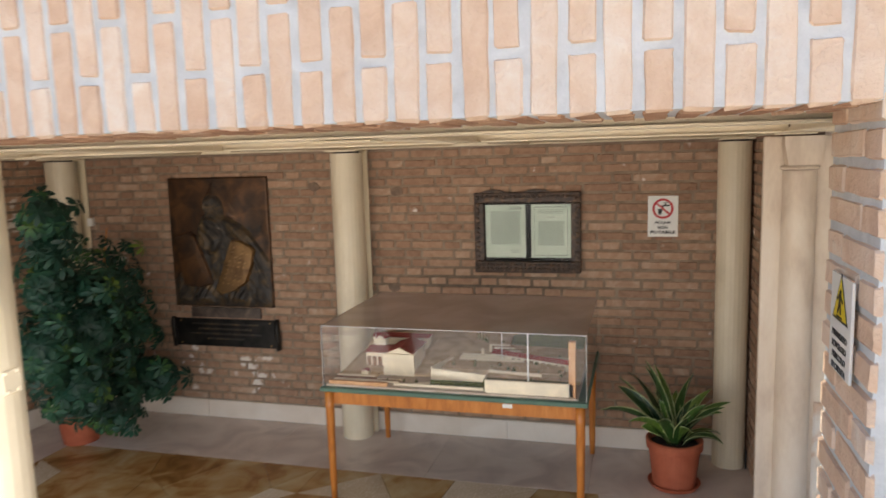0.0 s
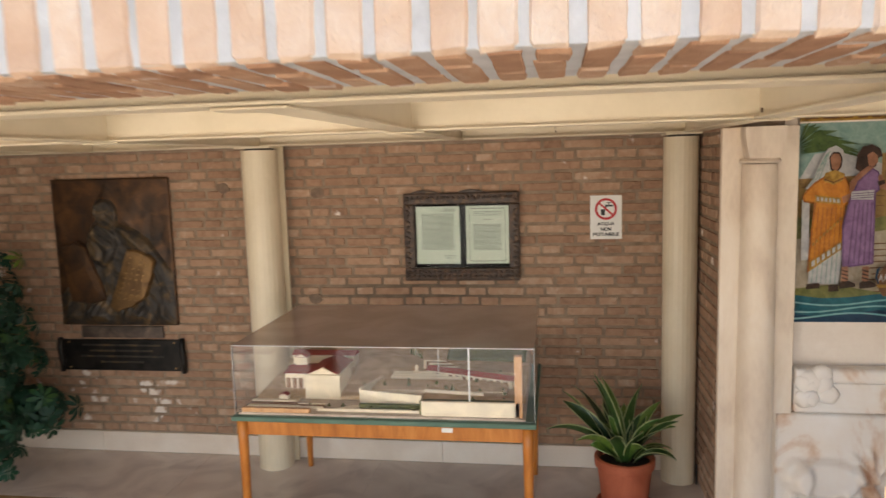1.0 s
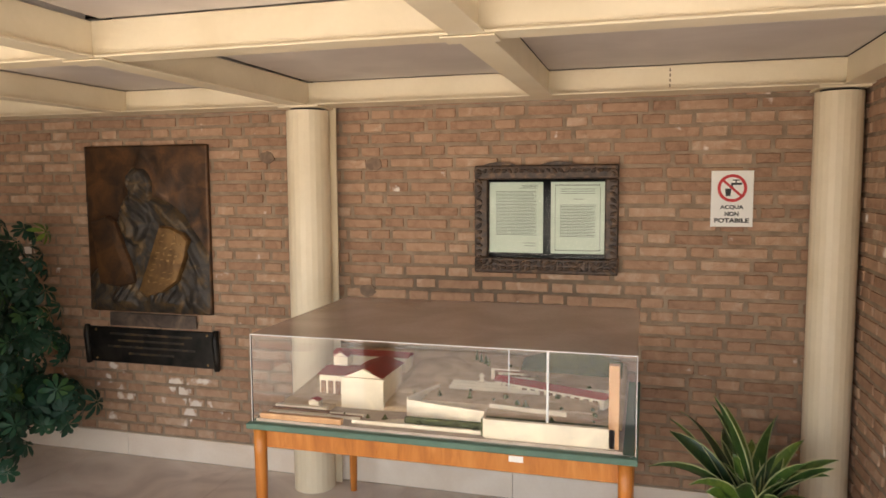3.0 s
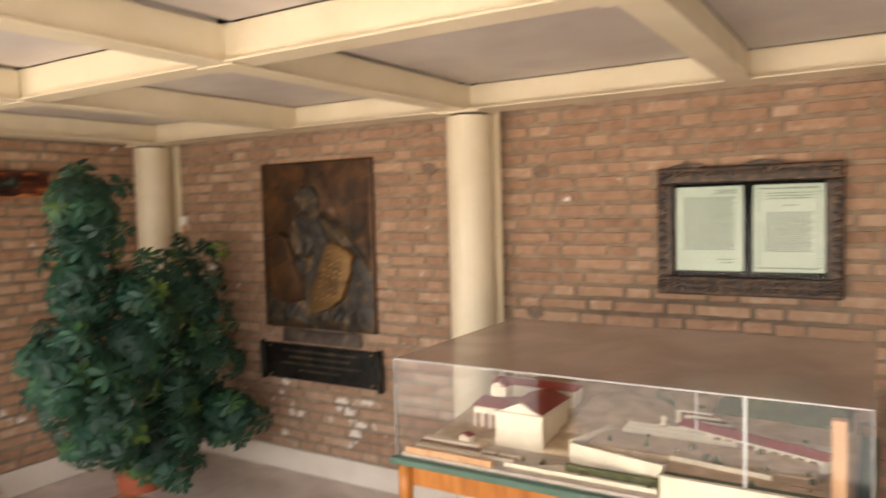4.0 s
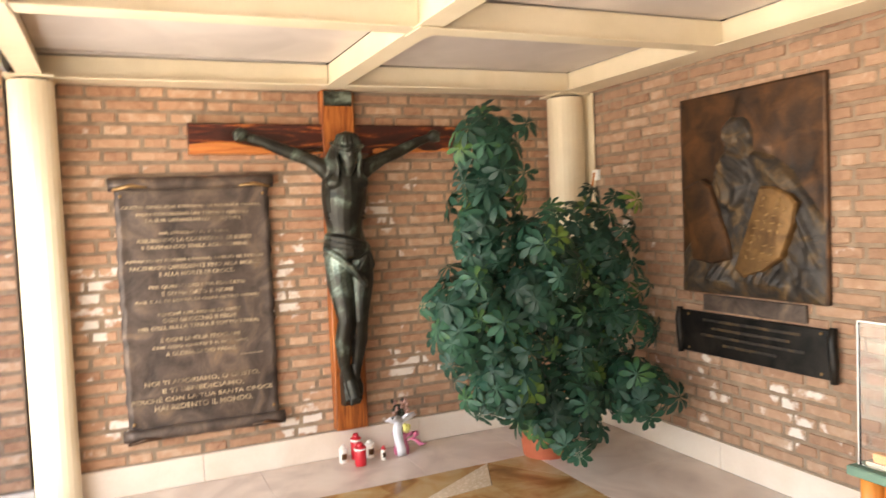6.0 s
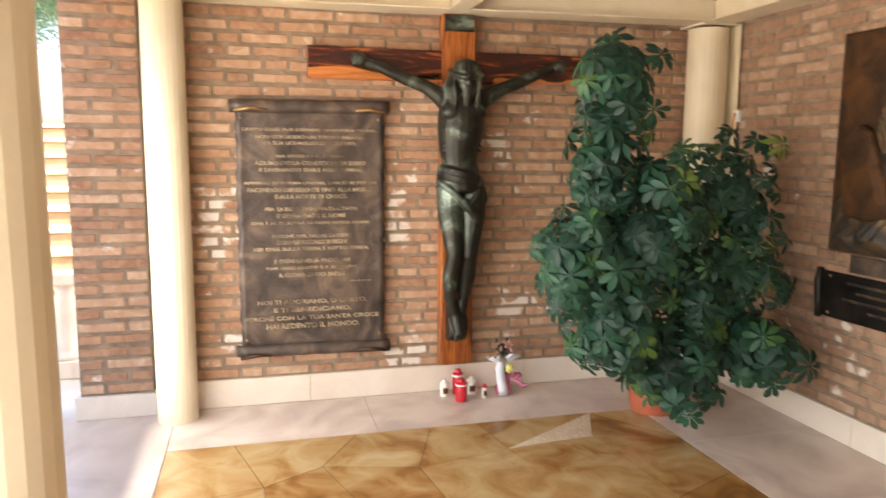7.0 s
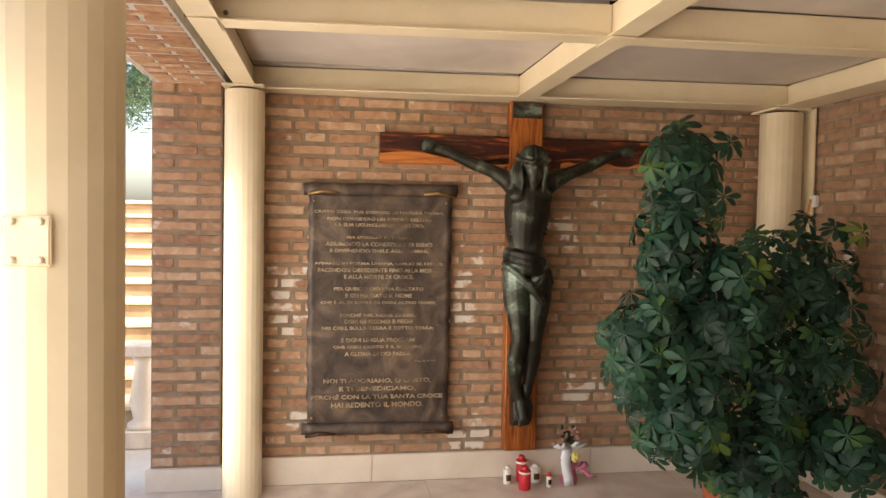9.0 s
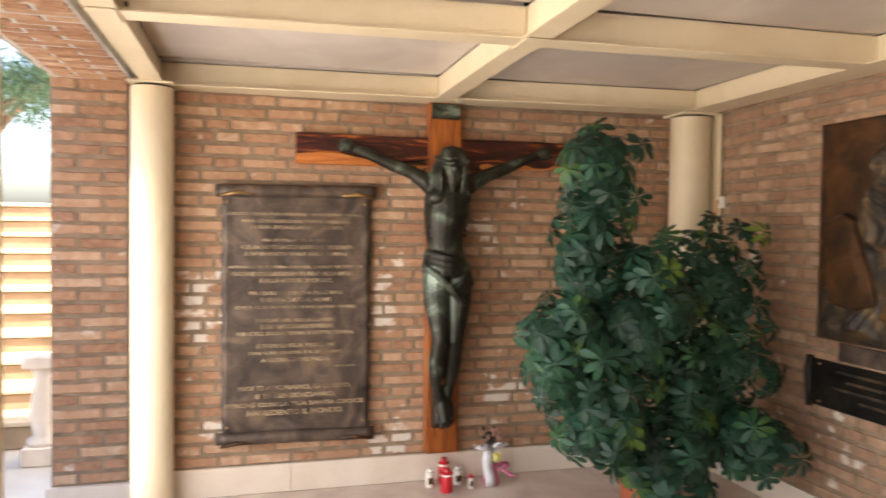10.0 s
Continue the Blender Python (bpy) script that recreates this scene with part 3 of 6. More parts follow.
def slab(outline, top, name, label):
    """A raised slab on the relief, bulged, from an outline in the panel's 0..1."""
    bm = bmesh.new()
    cx, cz = sum(p[0] for p in outline) / len(outline), sum(p[1] for p in outline) / len(outline)
    rings = []
    for k, d in ((1.0, 0.028), (0.985, top * 0.85), (0.93, top), (0.5, top + 0.006)):
        rings.append([bm.verts.new((RX0 + (RX1 - RX0) * (cx + (a - cx) * k), -d, RZ0 + (RZ1 - RZ0) * (cz + (b - cz) * k))) for a, b in outline])
    n = len(outline)
    for ra, rb in zip(rings, rings[1:]):
        for i in range(n):
            bm.faces.new((ra[i], ra[(i + 1) % n], rb[(i + 1) % n], rb[i]))
    bm.faces.new(rings[-1])
    bmesh.ops.recalc_face_normals(bm, faces=bm.faces)
    return part(name, bm, BRONZE_SLAB if name == "slab" else BRONZE_BROWN, relief, label)


lit = slab([(0.46, 0.13), (0.52, 0.095), (0.66, 0.13), (0.78, 0.20), (0.86, 0.36), (0.875, 0.45), (0.83, 0.49), (0.74, 0.525), (0.65, 0.53), (0.57, 0.36)], 0.092, "slab", "rubbed tawny slab with raised strokes")
slab([(0.13, 0.17), (0.30, 0.15), (0.44, 0.18), (0.40, 0.30), (0.28, 0.55), (0.20, 0.585), (0.07, 0.55), (0.10, 0.34)], 0.08, "dark_slab", "")
rng = random.Random(3)
for k in range(9):
    for c in range(4):
        a, b = 0.56 + 0.016 * k + 0.048 * c, 0.20 + 0.034 * k - 0.006 * c
        if rng.random() < 0.16 or a > 0.83:
            continue
        w, h = rng.choice(((0.014, 0.004), (0.004, 0.010), (0.010, 0.006), (0.012, 0.003)))
        part("stroke", box(-w, w, -0.0025, 0.0025, -h, h, 0.001), BRONZE_GOLD, lit).matrix_basis = pose(RX0 + (RX1 - RX0) * a, -0.0975, RZ0 + (RZ1 - RZ0) * b, 0, rng.uniform(-30, 5), 0)

strip = tagged(part("bronze_strip", box(1.225, 1.875, -0.02, -0.001, 0.868, 0.955, 0.004), BRONZE), "dark bronze strip under the relief", "plaque")
plaque = empty("dark_plaque", "black bronze plaque with scrolled ends below the relief", "plaque")
plaque_plate = part("plate", box(1.06, 2.01, -0.022, -0.001, 0.622, 0.855, 0.004), BLACK_PLAQUE, plaque)
for sx in (1.05, 2.02):
    part("scroll_end", tube([(sx, -0.022, 0.612), (sx + 0.004, -0.028, 0.7), (sx - 0.003, -0.03, 0.8), (sx, -0.024, 0.868)], [0.018, 0.022, 0.022, 0.017], 10), BLACK_PLAQUE, plaque, smooth=True)
for sx in (1.115, 1.955):
    for sz in (0.645, 0.835):
        part("screw", lathe([(0.008, 0), (0.007, 0.004), (0.003, 0.006)], 10), BRONZE_GOLD, plaque).matrix_basis = pose(sx, -0.022, sz, 90, 0, 0)
for k, w in enumerate((0.62, 0.5, 0.66, 0.34)):
    part("text_bar", box(1.535 - w / 2, 1.535 + w / 2, -0.0245, -0.021, 0.806 - k * 0.042, 0.82 - k * 0.042), BRONZE_GREY, plaque_plate)

# framed documents
FX0, FX1, FZ0, FZ1 = 3.687, 4.46, 1.288, 1.876
picture = empty("framed_documents", "two printed sheets in a dark carved wooden frame", "picture frame")
part("backing", box(FX0 + 0.03, FX1 - 0.03, -0.012, -0.002, FZ0 + 0.03, FZ1 - 0.03), FRAME_BACK, picture)
for name, (xa, xb, za, zb) in (("rail", (FX0, FX1, FZ0, FZ0 + 0.085)), ("rail", (FX0, FX1, FZ1 - 0.075, FZ1)), ("stile", (FX0, FX0 + 0.075, FZ0 + 0.085, FZ1 - 0.075)), ("stile", (FX1 - 0.07, FX1, FZ0 + 0.085, FZ1 - 0.075))):
    ob = part(name, box(xa, xb, -0.045, -0.002, za, zb, 0.012, seg=3), FRAME_WOOD, picture)
rng = random.Random(8)


def carving(n, line):
    for k in range(n):
        bm = bmesh.new()
        bmesh.ops.create_icosphere(bm, subdivisions=1, radius=1)
        px, pz = line(k / (n - 1))
        ob = part("carved_leaf", bm, FRAME_WOOD, picture, smooth=True)
        ob.matrix_basis = Matrix.Translation((px, -0.046, pz)) @ Matrix.Rotation(rng.uniform(-0.9, 0.9), 4, "Y") @ Matrix.Diagonal((0.021 * rng.uniform(0.8, 1.2), 0.009, 0.011, 1))


carving(22, lambda f: (FX0 + 0.025 + (FX1 - FX0 - 0.05) * f, FZ0 + 0.03))
carving(22, lambda f: (FX0 + 0.025 + (FX1 - FX0 - 0.05) * f, FZ0 + 0.06))
carving(22, lambda f: (FX0 + 0.025 + (FX1 - FX0 - 0.05) * f, FZ1 - 0.03))
for fx in (FX0 + 0.028, FX1 - 0.026):
    carving(15, lambda f: (fx, FZ0 + 0.05 + (FZ1 - FZ0 - 0.1) * f))
for fx in (FX0 + 0.13, (FX0 + FX1) / 2 + 0.06):
    part("crest", prism([(fx - 0.1, FZ1 - 0.004), (fx - 0.05, FZ1 + 0.012), (fx, FZ1 + 0.02), (fx + 0.06, FZ1 + 0.014), (fx + 0.12, FZ1 - 0.004)], -0.038, -0.004), FRAME_WOOD, picture)
for name, xa, xb, dotted in (("left_sheet", 3.768, 4.062, False), ("right_sheet", 4.104, 4.388, True)):
    sheet = part("sheet", box(xa, xb, -0.0145, -0.0125, 1.40, 1.785), PAPER, picture)
    lines = [(0.60, 0.30, 0.955), (0.62, 0.28, 0.935), (0.55, 0.35, 0.915)] + [(0.12, 0.76 - 0.05 * (k % 3 == 2), 0.87 - 0.0205 * k) for k in range(31)] + [(0.62, 0.26, 0.14), (0.66, 0.2, 0.10)]
    if dotted:
        lines = [(0.42, 0.2, 0.76)] + [(0.17, 0.66 - 0.06 * (k % 4 == 3), 0.68 - 0.021 * k) for k in range(22)] + [(0.18, 0.64, 0.90 - 0.03 * k) for k in range(3)]
        for k in range(22):
            for za in (0.045, 0.955):
                lines.append((0.08 + 0.84 * k / 22, 0.022, za))
        for k in range(26):
            for sa in (0.075, 0.91):
                lines.append((sa, 0.016, 0.06 + 0.88 * k / 26))
    bm = bmesh.new()
    for a, w, h in lines:
        box(xa + (xb - xa) * a, xa + (xb - xa) * (a + w), -0.0155, -0.0142, 1.40 + 0.385 * h - (0.0032 if w < 0.03 else 0.0013), 1.40 + 0.385 * h + (0.0032 if w < 0.03 else 0.0013), bm=bm)
    tagged(part("print", bm, INK, sheet), kind="stuff")
pane("glass_pane", box(FX0 + 0.07, FX1 - 0.065, -0.024, -0.021, FZ0 + 0.08, FZ1 - 0.07), picture).data.materials[0] = PICTURE_GLASS

# notice: water not for drinking
SX, SZ = 5.014, 1.748


def ring(cx, cz, ra, rb, y0, y1, seg=40):
    bm = bmesh.new()
    loops = [[bm.verts.new((cx + r * math.cos(2 * math.pi * i / seg), y, cz + r * math.sin(2 * math.pi * i / seg))) for i in range(seg)] for r, y in ((ra, y1), (ra, y0), (rb, y0), (rb, y1))]
    for a in range(4):
        la, lb = loops[a], loops[(a + 1) % 4]
        for i in range(seg):
            bm.faces.new((la[i], la[(i + 1) % seg], lb[(i + 1) % seg], lb[i]))
    bmesh.ops.recalc_face_normals(bm, faces=bm.faces)
    return bm


notice = empty("water_notice", "white wall notice with a red forbidding ring", "sign")
notice_plate = part("plate", box(4.914, 5.114, -0.006, -0.001, 1.553, 1.836, 0.001), WHITE, notice)
part("red_ring", ring(SX, SZ, 0.07, 0.055, -0.0075, -0.0055), RED, notice_plate)
part("red_bar", box(-0.06, 0.06, -0.0008, 0.0008, -0.006, 0.006), RED, notice_plate).matrix_basis = pose(SX, -0.0078, SZ, 0, 42, 0)
bm = box(SX + 0.0, SX + 0.045, -0.0072, -0.0058, SZ + 0.016, SZ + 0.027)
box(SX - 0.006, SX + 0.004, -0.0072, -0.0058, SZ + 0.006, SZ + 0.027, bm=bm)
box(SX + 0.014, SX + 0.02, -0.0072, -0.0058, SZ + 0.027, SZ + 0.04, bm=bm)
box(SX + 0.002, SX + 0.034, -0.0072, -0.0058, SZ + 0.038, SZ + 0.043, bm=bm)
part("tap", bm, BLACK, notice_plate)
part("glass", prism([(SX - 0.034, SZ - 0.002), (SX - 0.03, SZ - 0.04), (SX - 0.008, SZ - 0.04), (SX - 0.004, SZ - 0.002)], -0.0072, -0.0058), BLACK, notice_plate)
for word, w, z in (("ACQUA", 0.105, 1.651), ("NON", 0.062, 1.618), ("POTABILE", 0.155, 1.585)):
    lettering(word, w * 1.06, 0.023, BLACK, notice_plate, at(SX, -0.0065, z, FACE_BACK))

# floor warning notice on the jamb of the right pier
warn = empty("floor_notice", "white notice with a yellow warning triangle on brick", "sign", (5.255, -3.603, 1.805))
warn_plate = part("plate", box(-0.003, 0.003, -0.076, 0.076, -0.1, 0.1, 0.001), WHITE, warn)


def tri(size, x, material, name):
    bm = bmesh.new()
    pts = [(0, 0.05 + size), (-size * 0.9, 0.05 - size * 0.55), (size * 0.9, 0.05 - size * 0.55)]
    fa = [bm.verts.new((x, a, b - 0.008)) for a, b in pts]
    fb = [bm.verts.new((-0.002, a, b - 0.008)) for a, b in pts]
    bm.faces.new(fa)
    for i in range(3):
        bm.faces.new((fa[i], fb[i], fb[(i + 1) % 3], fa[(i + 1) % 3]))
    bmesh.ops.recalc_face_normals(bm, faces=bm.faces)
    return part(name, bm, material, warn_plate)


tri(0.062, -0.0038, BLACK, "triangle_border")
tri(0.052, -0.0046, YELLOW, "triangle")
for a, b, w, h, turn in ((-0.003, 0.068, 0.009, 0.009, 45), (0.0, 0.052, 0.009, 0.024, 12), (0.008, 0.034, 0.006, 0.024, 28), (-0.006, 0.034, 0.006, 0.022, -8), (-0.012, 0.054, 0.005, 0.02, -60), (0.011, 0.056, 0.005, 0.018, 55), (0.0, 0.017, 0.04, 0.004, 0)):
    part("mark", box(-0.0006, 0.0006, -w / 2, w / 2, -h / 2, h / 2), BLACK, warn_plate).matrix_basis = pose(-0.0053, a, b, turn, 0, 0)
for k, (word, w) in enumerate((("PAVIMENTO", 0.108), ("SCIVOLOSO", 0.104), ("PERICOLO", 0.095), ("DI CADUTA", 0.10))):
    lettering(word, w, 0.0135, BLACK, warn_plate, at(-0.0035, 0, -0.022 - 0.0225 * k, FACE_RIGHT), bold=0.008)

# ---- display table with a model of a sanctuary under a clear case ----
TX0, TX1, TY0, TY1 = 2.942, 4.587, -1.21, -0.10
table = empty("display_table", "orange varnished wooden table with a green edged top", "table")
part("tabletop", box(TX0, TX1, TY0, TY1, 0.72, 0.746, 0.004), GREEN_EDGE, table, "green covered top")
part("apron", box(TX0 + 0.05, TX1 - 0.05, TY0 + 0.05, TY0 + 0.075, 0.63, 0.715), ORANGE_WOOD, table)
part("apron", box(TX0 + 0.05, TX1 - 0.05, TY1 - 0.075, TY1 - 0.05, 0.63, 0.715), ORANGE_WOOD, table)
part("apron", box(TX0 + 0.05, TX0 + 0.075, TY0 + 0.076, TY1 - 0.076, 0.63, 0.715), ORANGE_WOOD, table)
part("apron", box(TX1 - 0.075, TX1 - 0.05, TY0 + 0.076, TY1 - 0.076, 0.63, 0.715), ORANGE_WOOD, table)
for lx in (TX0 + 0.045, TX1 - 0.045):
    for ly in (TY0 + 0.045, TY1 - 0.045):
        part("leg", lathe([(0.018, 0), (0.021, 0.1), (0.028, 0.6), (0.029, 0.715)], 12), ORANGE_WOOD, table, smooth=True).matrix_basis = pose(lx, ly, 0)
tagged(part("paper_label", box(4.10, 4.157, TY0 - 0.0025, TY0 - 0.0005, 0.694, 0.718), WHITE), "small white label stuck on the table edge", "label")

CX0, CX1, CY0, CY1, CZ0, CZ1 = 2.958, 4.579, -1.178, -0.115, 0.747, 1.13
case = empty("display_case", "clear acrylic display case over the model", "display case")
pane("front_pane", box(CX0, CX1, CY0, CY0 + 0.005, CZ0, CZ1), case)
pane("back_pane", box(CX0, CX1, CY1 - 0.005, CY1, CZ0, CZ1), case)
pane("side_pane", box(CX0, CX0 + 0.005, CY0 + 0.0052, CY1 - 0.0052, CZ0, CZ1), case)
pane("side_pane", box(CX1 - 0.005, CX1, CY0 + 0.0052, CY1 - 0.0052, CZ0, CZ1), case)
top = part("top_pane", box(CX0, CX1, CY0, CY1, CZ1 + 0.0003, CZ1 + 0.0053), DUSTY, case, "dusty hazed acrylic top")
top.visible_shadow = False
for (xa, xb, ya, yb, za, zb) in ((CX0, CX1, CY0 - 0.002, CY0 + 0.001, CZ1 + 0.001, CZ1 + 0.004), (CX0 - 0.001, CX0 + 0.001, CY0 - 0.002, CY0 + 0.001, CZ0, CZ1), (CX1 - 0.001, CX1 + 0.001, CY0 - 0.002, CY0 + 0.001, CZ0, CZ1)):
    part("edge_bead", box(xa, xb, ya, yb, za, zb), WHITE, case)

model = empty("architectural_model", "scale model of a church hill with red roofs", "model")
part("baseboard", box(2.97, 4.53, -1.165, -0.14, 0.742, 0.757), MODEL_GREY, model)


def terrain(x0, x1, y0, y1, z, hump, material, name, nx=24, ny=20):
    bm = bmesh.new()
    g = [[bm.verts.new((x0 + (x1 - x0) * i / nx, y0 + (y1 - y0) * k / ny, z + hump(i / nx, k / ny))) for i in range(nx + 1)] for k in range(ny + 1)]
    for k in range(ny):
        for i in range(nx):
            bm.faces.new((g[k][i], g[k][i + 1], g[k + 1][i + 1], g[k + 1][i]))
    rim = g[0] + [r[-1] for r in g[1:]] + g[-1][-2::-1] + [r[0] for r in g[-2:0:-1]]
    low = [bm.verts.new((v.co.x, v.co.y, 0.756)) for v in rim]
    for a in range(len(rim)):
        b = (a + 1) % len(rim)
        bm.faces.new((rim[b], rim[a], low[a], low[b]))
    return part(name, bm, material, model, smooth=True)


terrain(2.98, 4.52, -0.92, -0.15, 0.772, lambda u, v: 0.10 * v * smoothstep(0.0, 0.5, v) * (1 - 0.5 * abs(u - 0.45)) + 0.006 * noise.noise(Vector((u * 9, v * 9, 1))), MODEL_SAND, "hillside")
terrain(3.46, 3.86, -0.72, -0.22, 0.79, lambda u, v: 0.075 * bump(u, v, 0.35, 0.75, 0.6, 0.5) + 0.006 * noise.noise(Vector((u * 8, v * 8, 9))), MODEL_SAND, "knoll", 14, 14)
terrain(4.0, 4.5, -0.36, -0.16, 0.83, lambda u, v: 0.10 * bump(u, v, 0.5, 0.7, 0.5, 0.5) + 0.01 * noise.noise(Vector((u * 7, v * 7, 4))), MODEL_GREEN, "wooded_ridge", 14, 8)


def house(name, x0, x1, y0, y1, z0, z1, rise, along, over=0.008):
    """A small model house: body and a gabled red roof (along: axis of the ridge)."""
    body = part(name, box(x0, x1, y0, y1, z0, z1, 0.0015), MODEL_WHITE, model)
    bm = bmesh.new()
    xa, xb, ya, yb = x0 - over, x1 + over, y0 - over, y1 + over
    if along == "y":
        top = [((xa + xb) / 2, ya, z1 + rise), ((xa + xb) / 2, yb, z1 + rise)]
        f = [(0, 1, 4), (3, 5, 2), (0, 4, 5, 3), (1, 2, 5, 4), (3, 2, 1, 0)]
    else:
        top = [(xa, (ya + yb) / 2, z1 + rise), (xb, (ya + yb) / 2, z1 + rise)]
        f = [(0, 4, 3), (1, 2, 5), (0, 1, 5, 4), (2, 3, 4, 5), (3, 2, 1, 0)]
    v = [bm.verts.new(c) for c in ((xa, ya, z1 + 0.001), (xb, ya, z1 + 0.001), (xb, yb, z1 + 0.001), (xa, yb, z1 + 0.001), *top)]
    for q in f:
        bm.faces.new([v[i] for i in q])
    part("roof", bm, MODEL_RED, body)
    if along == "y":
        w = (x1 - x0) * 0.42
        part("gable", prism([((x0 + x1) / 2 - w, z1 + 0.004), ((x0 + x1) / 2 + w, z1 + 0.004), ((x0 + x1) / 2, z1 + rise * 0.86)], ya - 0.004, ya + 0.01), MODEL_WHITE, body)
    return body


church = house("church", 3.285, 3.458, -0.90, -0.62, 0.757, 0.90, 0.034, "y", 0.01)
part("facade", box(3.268, 3.474, -0.925, -0.902, 0.757, 0.892, 0.001), MODEL_WHITE, church)
part("cornice", box(3.262, 3.48, -0.931, -0.899, 0.892, 0.90, 0.001), MODEL_WHITE, church)
part("pediment", prism([(3.285, 0.9), (3.457, 0.9), (3.371, 0.938)], -0.915, -0.9), MODEL_WHITE, church)
part("apse", lathe([(0.07, 0.757), (0.07, 0.88), (0.05, 0.9), (0.01, 0.915)], 14), MODEL_BROWN, church).matrix_basis = pose(3.371, -0.61, 0)
terrain(2.985, 3.24, -0.98, -0.2, 0.765, lambda u, v: 0.085 * v * (1 - 0.45 * u) + 0.004 * noise.noise(Vector((u * 6, v * 9, 2))), MODEL_SAND, "grass_slope", 10, 16)
for k in range(3):
    part("kerb_line", box(2.985 + 0.02 * k, 3.42, -1.075 + 0.022 * k, -1.069 + 0.022 * k, 0.757, 0.768), MODEL_WHITE if k != 1 else MODEL_BROWN, model)
house("annex", 3.10, 3.262, -0.80, -0.60, 0.757, 0.868, 0.02, "x")
house("tower", 3.13, 3.205, -0.70, -0.63, 0.89, 0.935, 0.025, "y", 0.004)
house("cloister", 3.04, 3.44, -0.50, -0.40, 0.80, 0.895, 0.022, "x")
house("chapel", 3.14, 3.19, -1.00, -0.96, 0.757, 0.80, 0.012, "y", 0.003)
for k in range(4):
    part("arch", box(3.108 + 0.038 * k, 3.134 + 0.038 * k, -0.8025, -0.7995, 0.765, 0.84), MODEL_BROWN, model)
long_wing = house("long_wing", 3.95, 4.5, -0.62, -0.54, 0.80, 0.845, 0.02, "x")
for k in range(12):
    part("arcade_arch", box(3.965 + 0.044 * k, 3.99 + 0.044 * k, -0.6225, -0.6195, 0.803, 0.835), MODEL_BROWN, long_wing)
long_wing.matrix_basis = Matrix.Translation((3.95, -0.54, 0)) @ Matrix.Rotation(radians(-20), 4, "Z") @ Matrix.Translation((-3.95, 0.54, 0))
house("lodge", 4.36, 4.44, -1.04, -0.99, 0.78, 0.812, 0.012, "x", 0.003)
part("retaining_wall", box(3.99, 4.50, -1.15, -1.13, 0.757, 0.835, 0.001), MODEL_WHITE, model)
part("forecourt", box(3.97, 4.50, -1.075, -0.945, 0.757, 0.823), MODEL_SAND, model)
part("lawn", box(3.97, 4.50, -1.13, -1.075, 0.757, 0.825), MODEL_GREEN, model)
part("terrace", box(3.66, 4.42, -0.94, -0.74, 0.757, 0.828), MODEL_SAND, model)
for a, b, h in (((3.60, -0.96), (3.97, -1.04), 0.83), ((3.97, -1.04), (3.985, -1.14), 0.835), ((3.60, -0.96), (3.68, -0.72), 0.84), ((3.97, -0.955), (4.30, -1.0), 0.84)):
    d = Vector((b[0] - a[0], b[1] - a[1], 0))
    part("garden_wall", box(0, d.length, -0.004, 0.004, 0.757, h), MODEL_WHITE, model).matrix_basis = Matrix.Translation((a[0], a[1], 0)) @ Matrix.Rotation(math.atan2(d.y, d.x), 4, "Z")
part("hedge", box(3.62, 3.97, -1.065, -1.045, 0.757, 0.785, 0.004), MODEL_GREEN, model)
for k in range(4):
    part("step", box(2.99, 3.30 - 0.02 * k, -1.12 + 0.03 * k, -1.095 + 0.03 * k, 0.757, 0.764 + 0.006 * k), MODEL_WHITE if k % 2 else MODEL_BROWN, model)
part("wood_strip", box(2.985, 3.37, -1.16, -1.135, 0.757, 0.782, 0.002), PALE_WOOD, model, "pale wooden strip")
part("fence_rail", box(3.40, 3.97, -1.118, -1.112, 0.757, 0.772), MODEL_WHITE, model)
part("wood_post", box(4.475, 4.515, -1.15, -1.115, 0.757, 1.085, 0.002), PALE_WOOD, model, "upright wooden strip inside the case")
part("white_rod", lathe([(0.005, 0.757), (0.005, 1.118)], 8), WHITE, model).matrix_basis = pose(4.238, -1.12, 0)
part("thin_rod", lathe([(0.0025, 0.85), (0.0025, 1.10)], 6), WHITE, model).matrix_basis = pose(4.02, -0.78, 0)
rng = random.Random(21)


def model_tree(x, y, z, h, r):
    bm = bmesh.new()
    for k in range(5):
        lathe([(r * (1 - k / 5.5) * rng.uniform(0.85, 1.1), h * k / 5), (r * 0.35 * (1 - k / 5.5), h * (k + 1.25) / 5)], 7, bm)
    part("model_tree", bm, MODEL_GREEN, model).matrix_basis = pose(x, y, z)


for x, y, z, h, r in ((3.60, -0.86, 0.78, 0.06, 0.014), (3.66, -0.88, 0.80, 0.03, 0.02), (3.79, -0.42, 0.89, 0.05, 0.014), (3.815, -0.43, 0.885, 0.045, 0.014), (3.84, -0.44, 0.88, 0.045, 0.014), (3.86, -0.46, 0.875, 0.035, 0.013), (3.72, -0.86, 0.828, 0.025, 0.012), (3.86, -0.86, 0.828, 0.035, 0.014), (4.12, -0.93, 0.828, 0.03, 0.018), (3.52, -1.03, 0.757, 0.02, 0.015), (3.33, -1.03, 0.757, 0.015, 0.012), (3.44, -1.03, 0.757, 0.016, 0.012), (3.14, -1.0, 0.757, 0.02, 0.014), (4.25, -1.08, 0.825, 0.02, 0.013)):
    model_tree(x, y, z, h, r)
part("model_fountain", lathe([(0.03, 0), (0.03, 0.008), (0.012, 0.012), (0.008, 0.03), (0.016, 0.034), (0.004, 0.05)], 10), MODEL_WHITE, model).matrix_basis = pose(3.86, -0.62, 0.828)
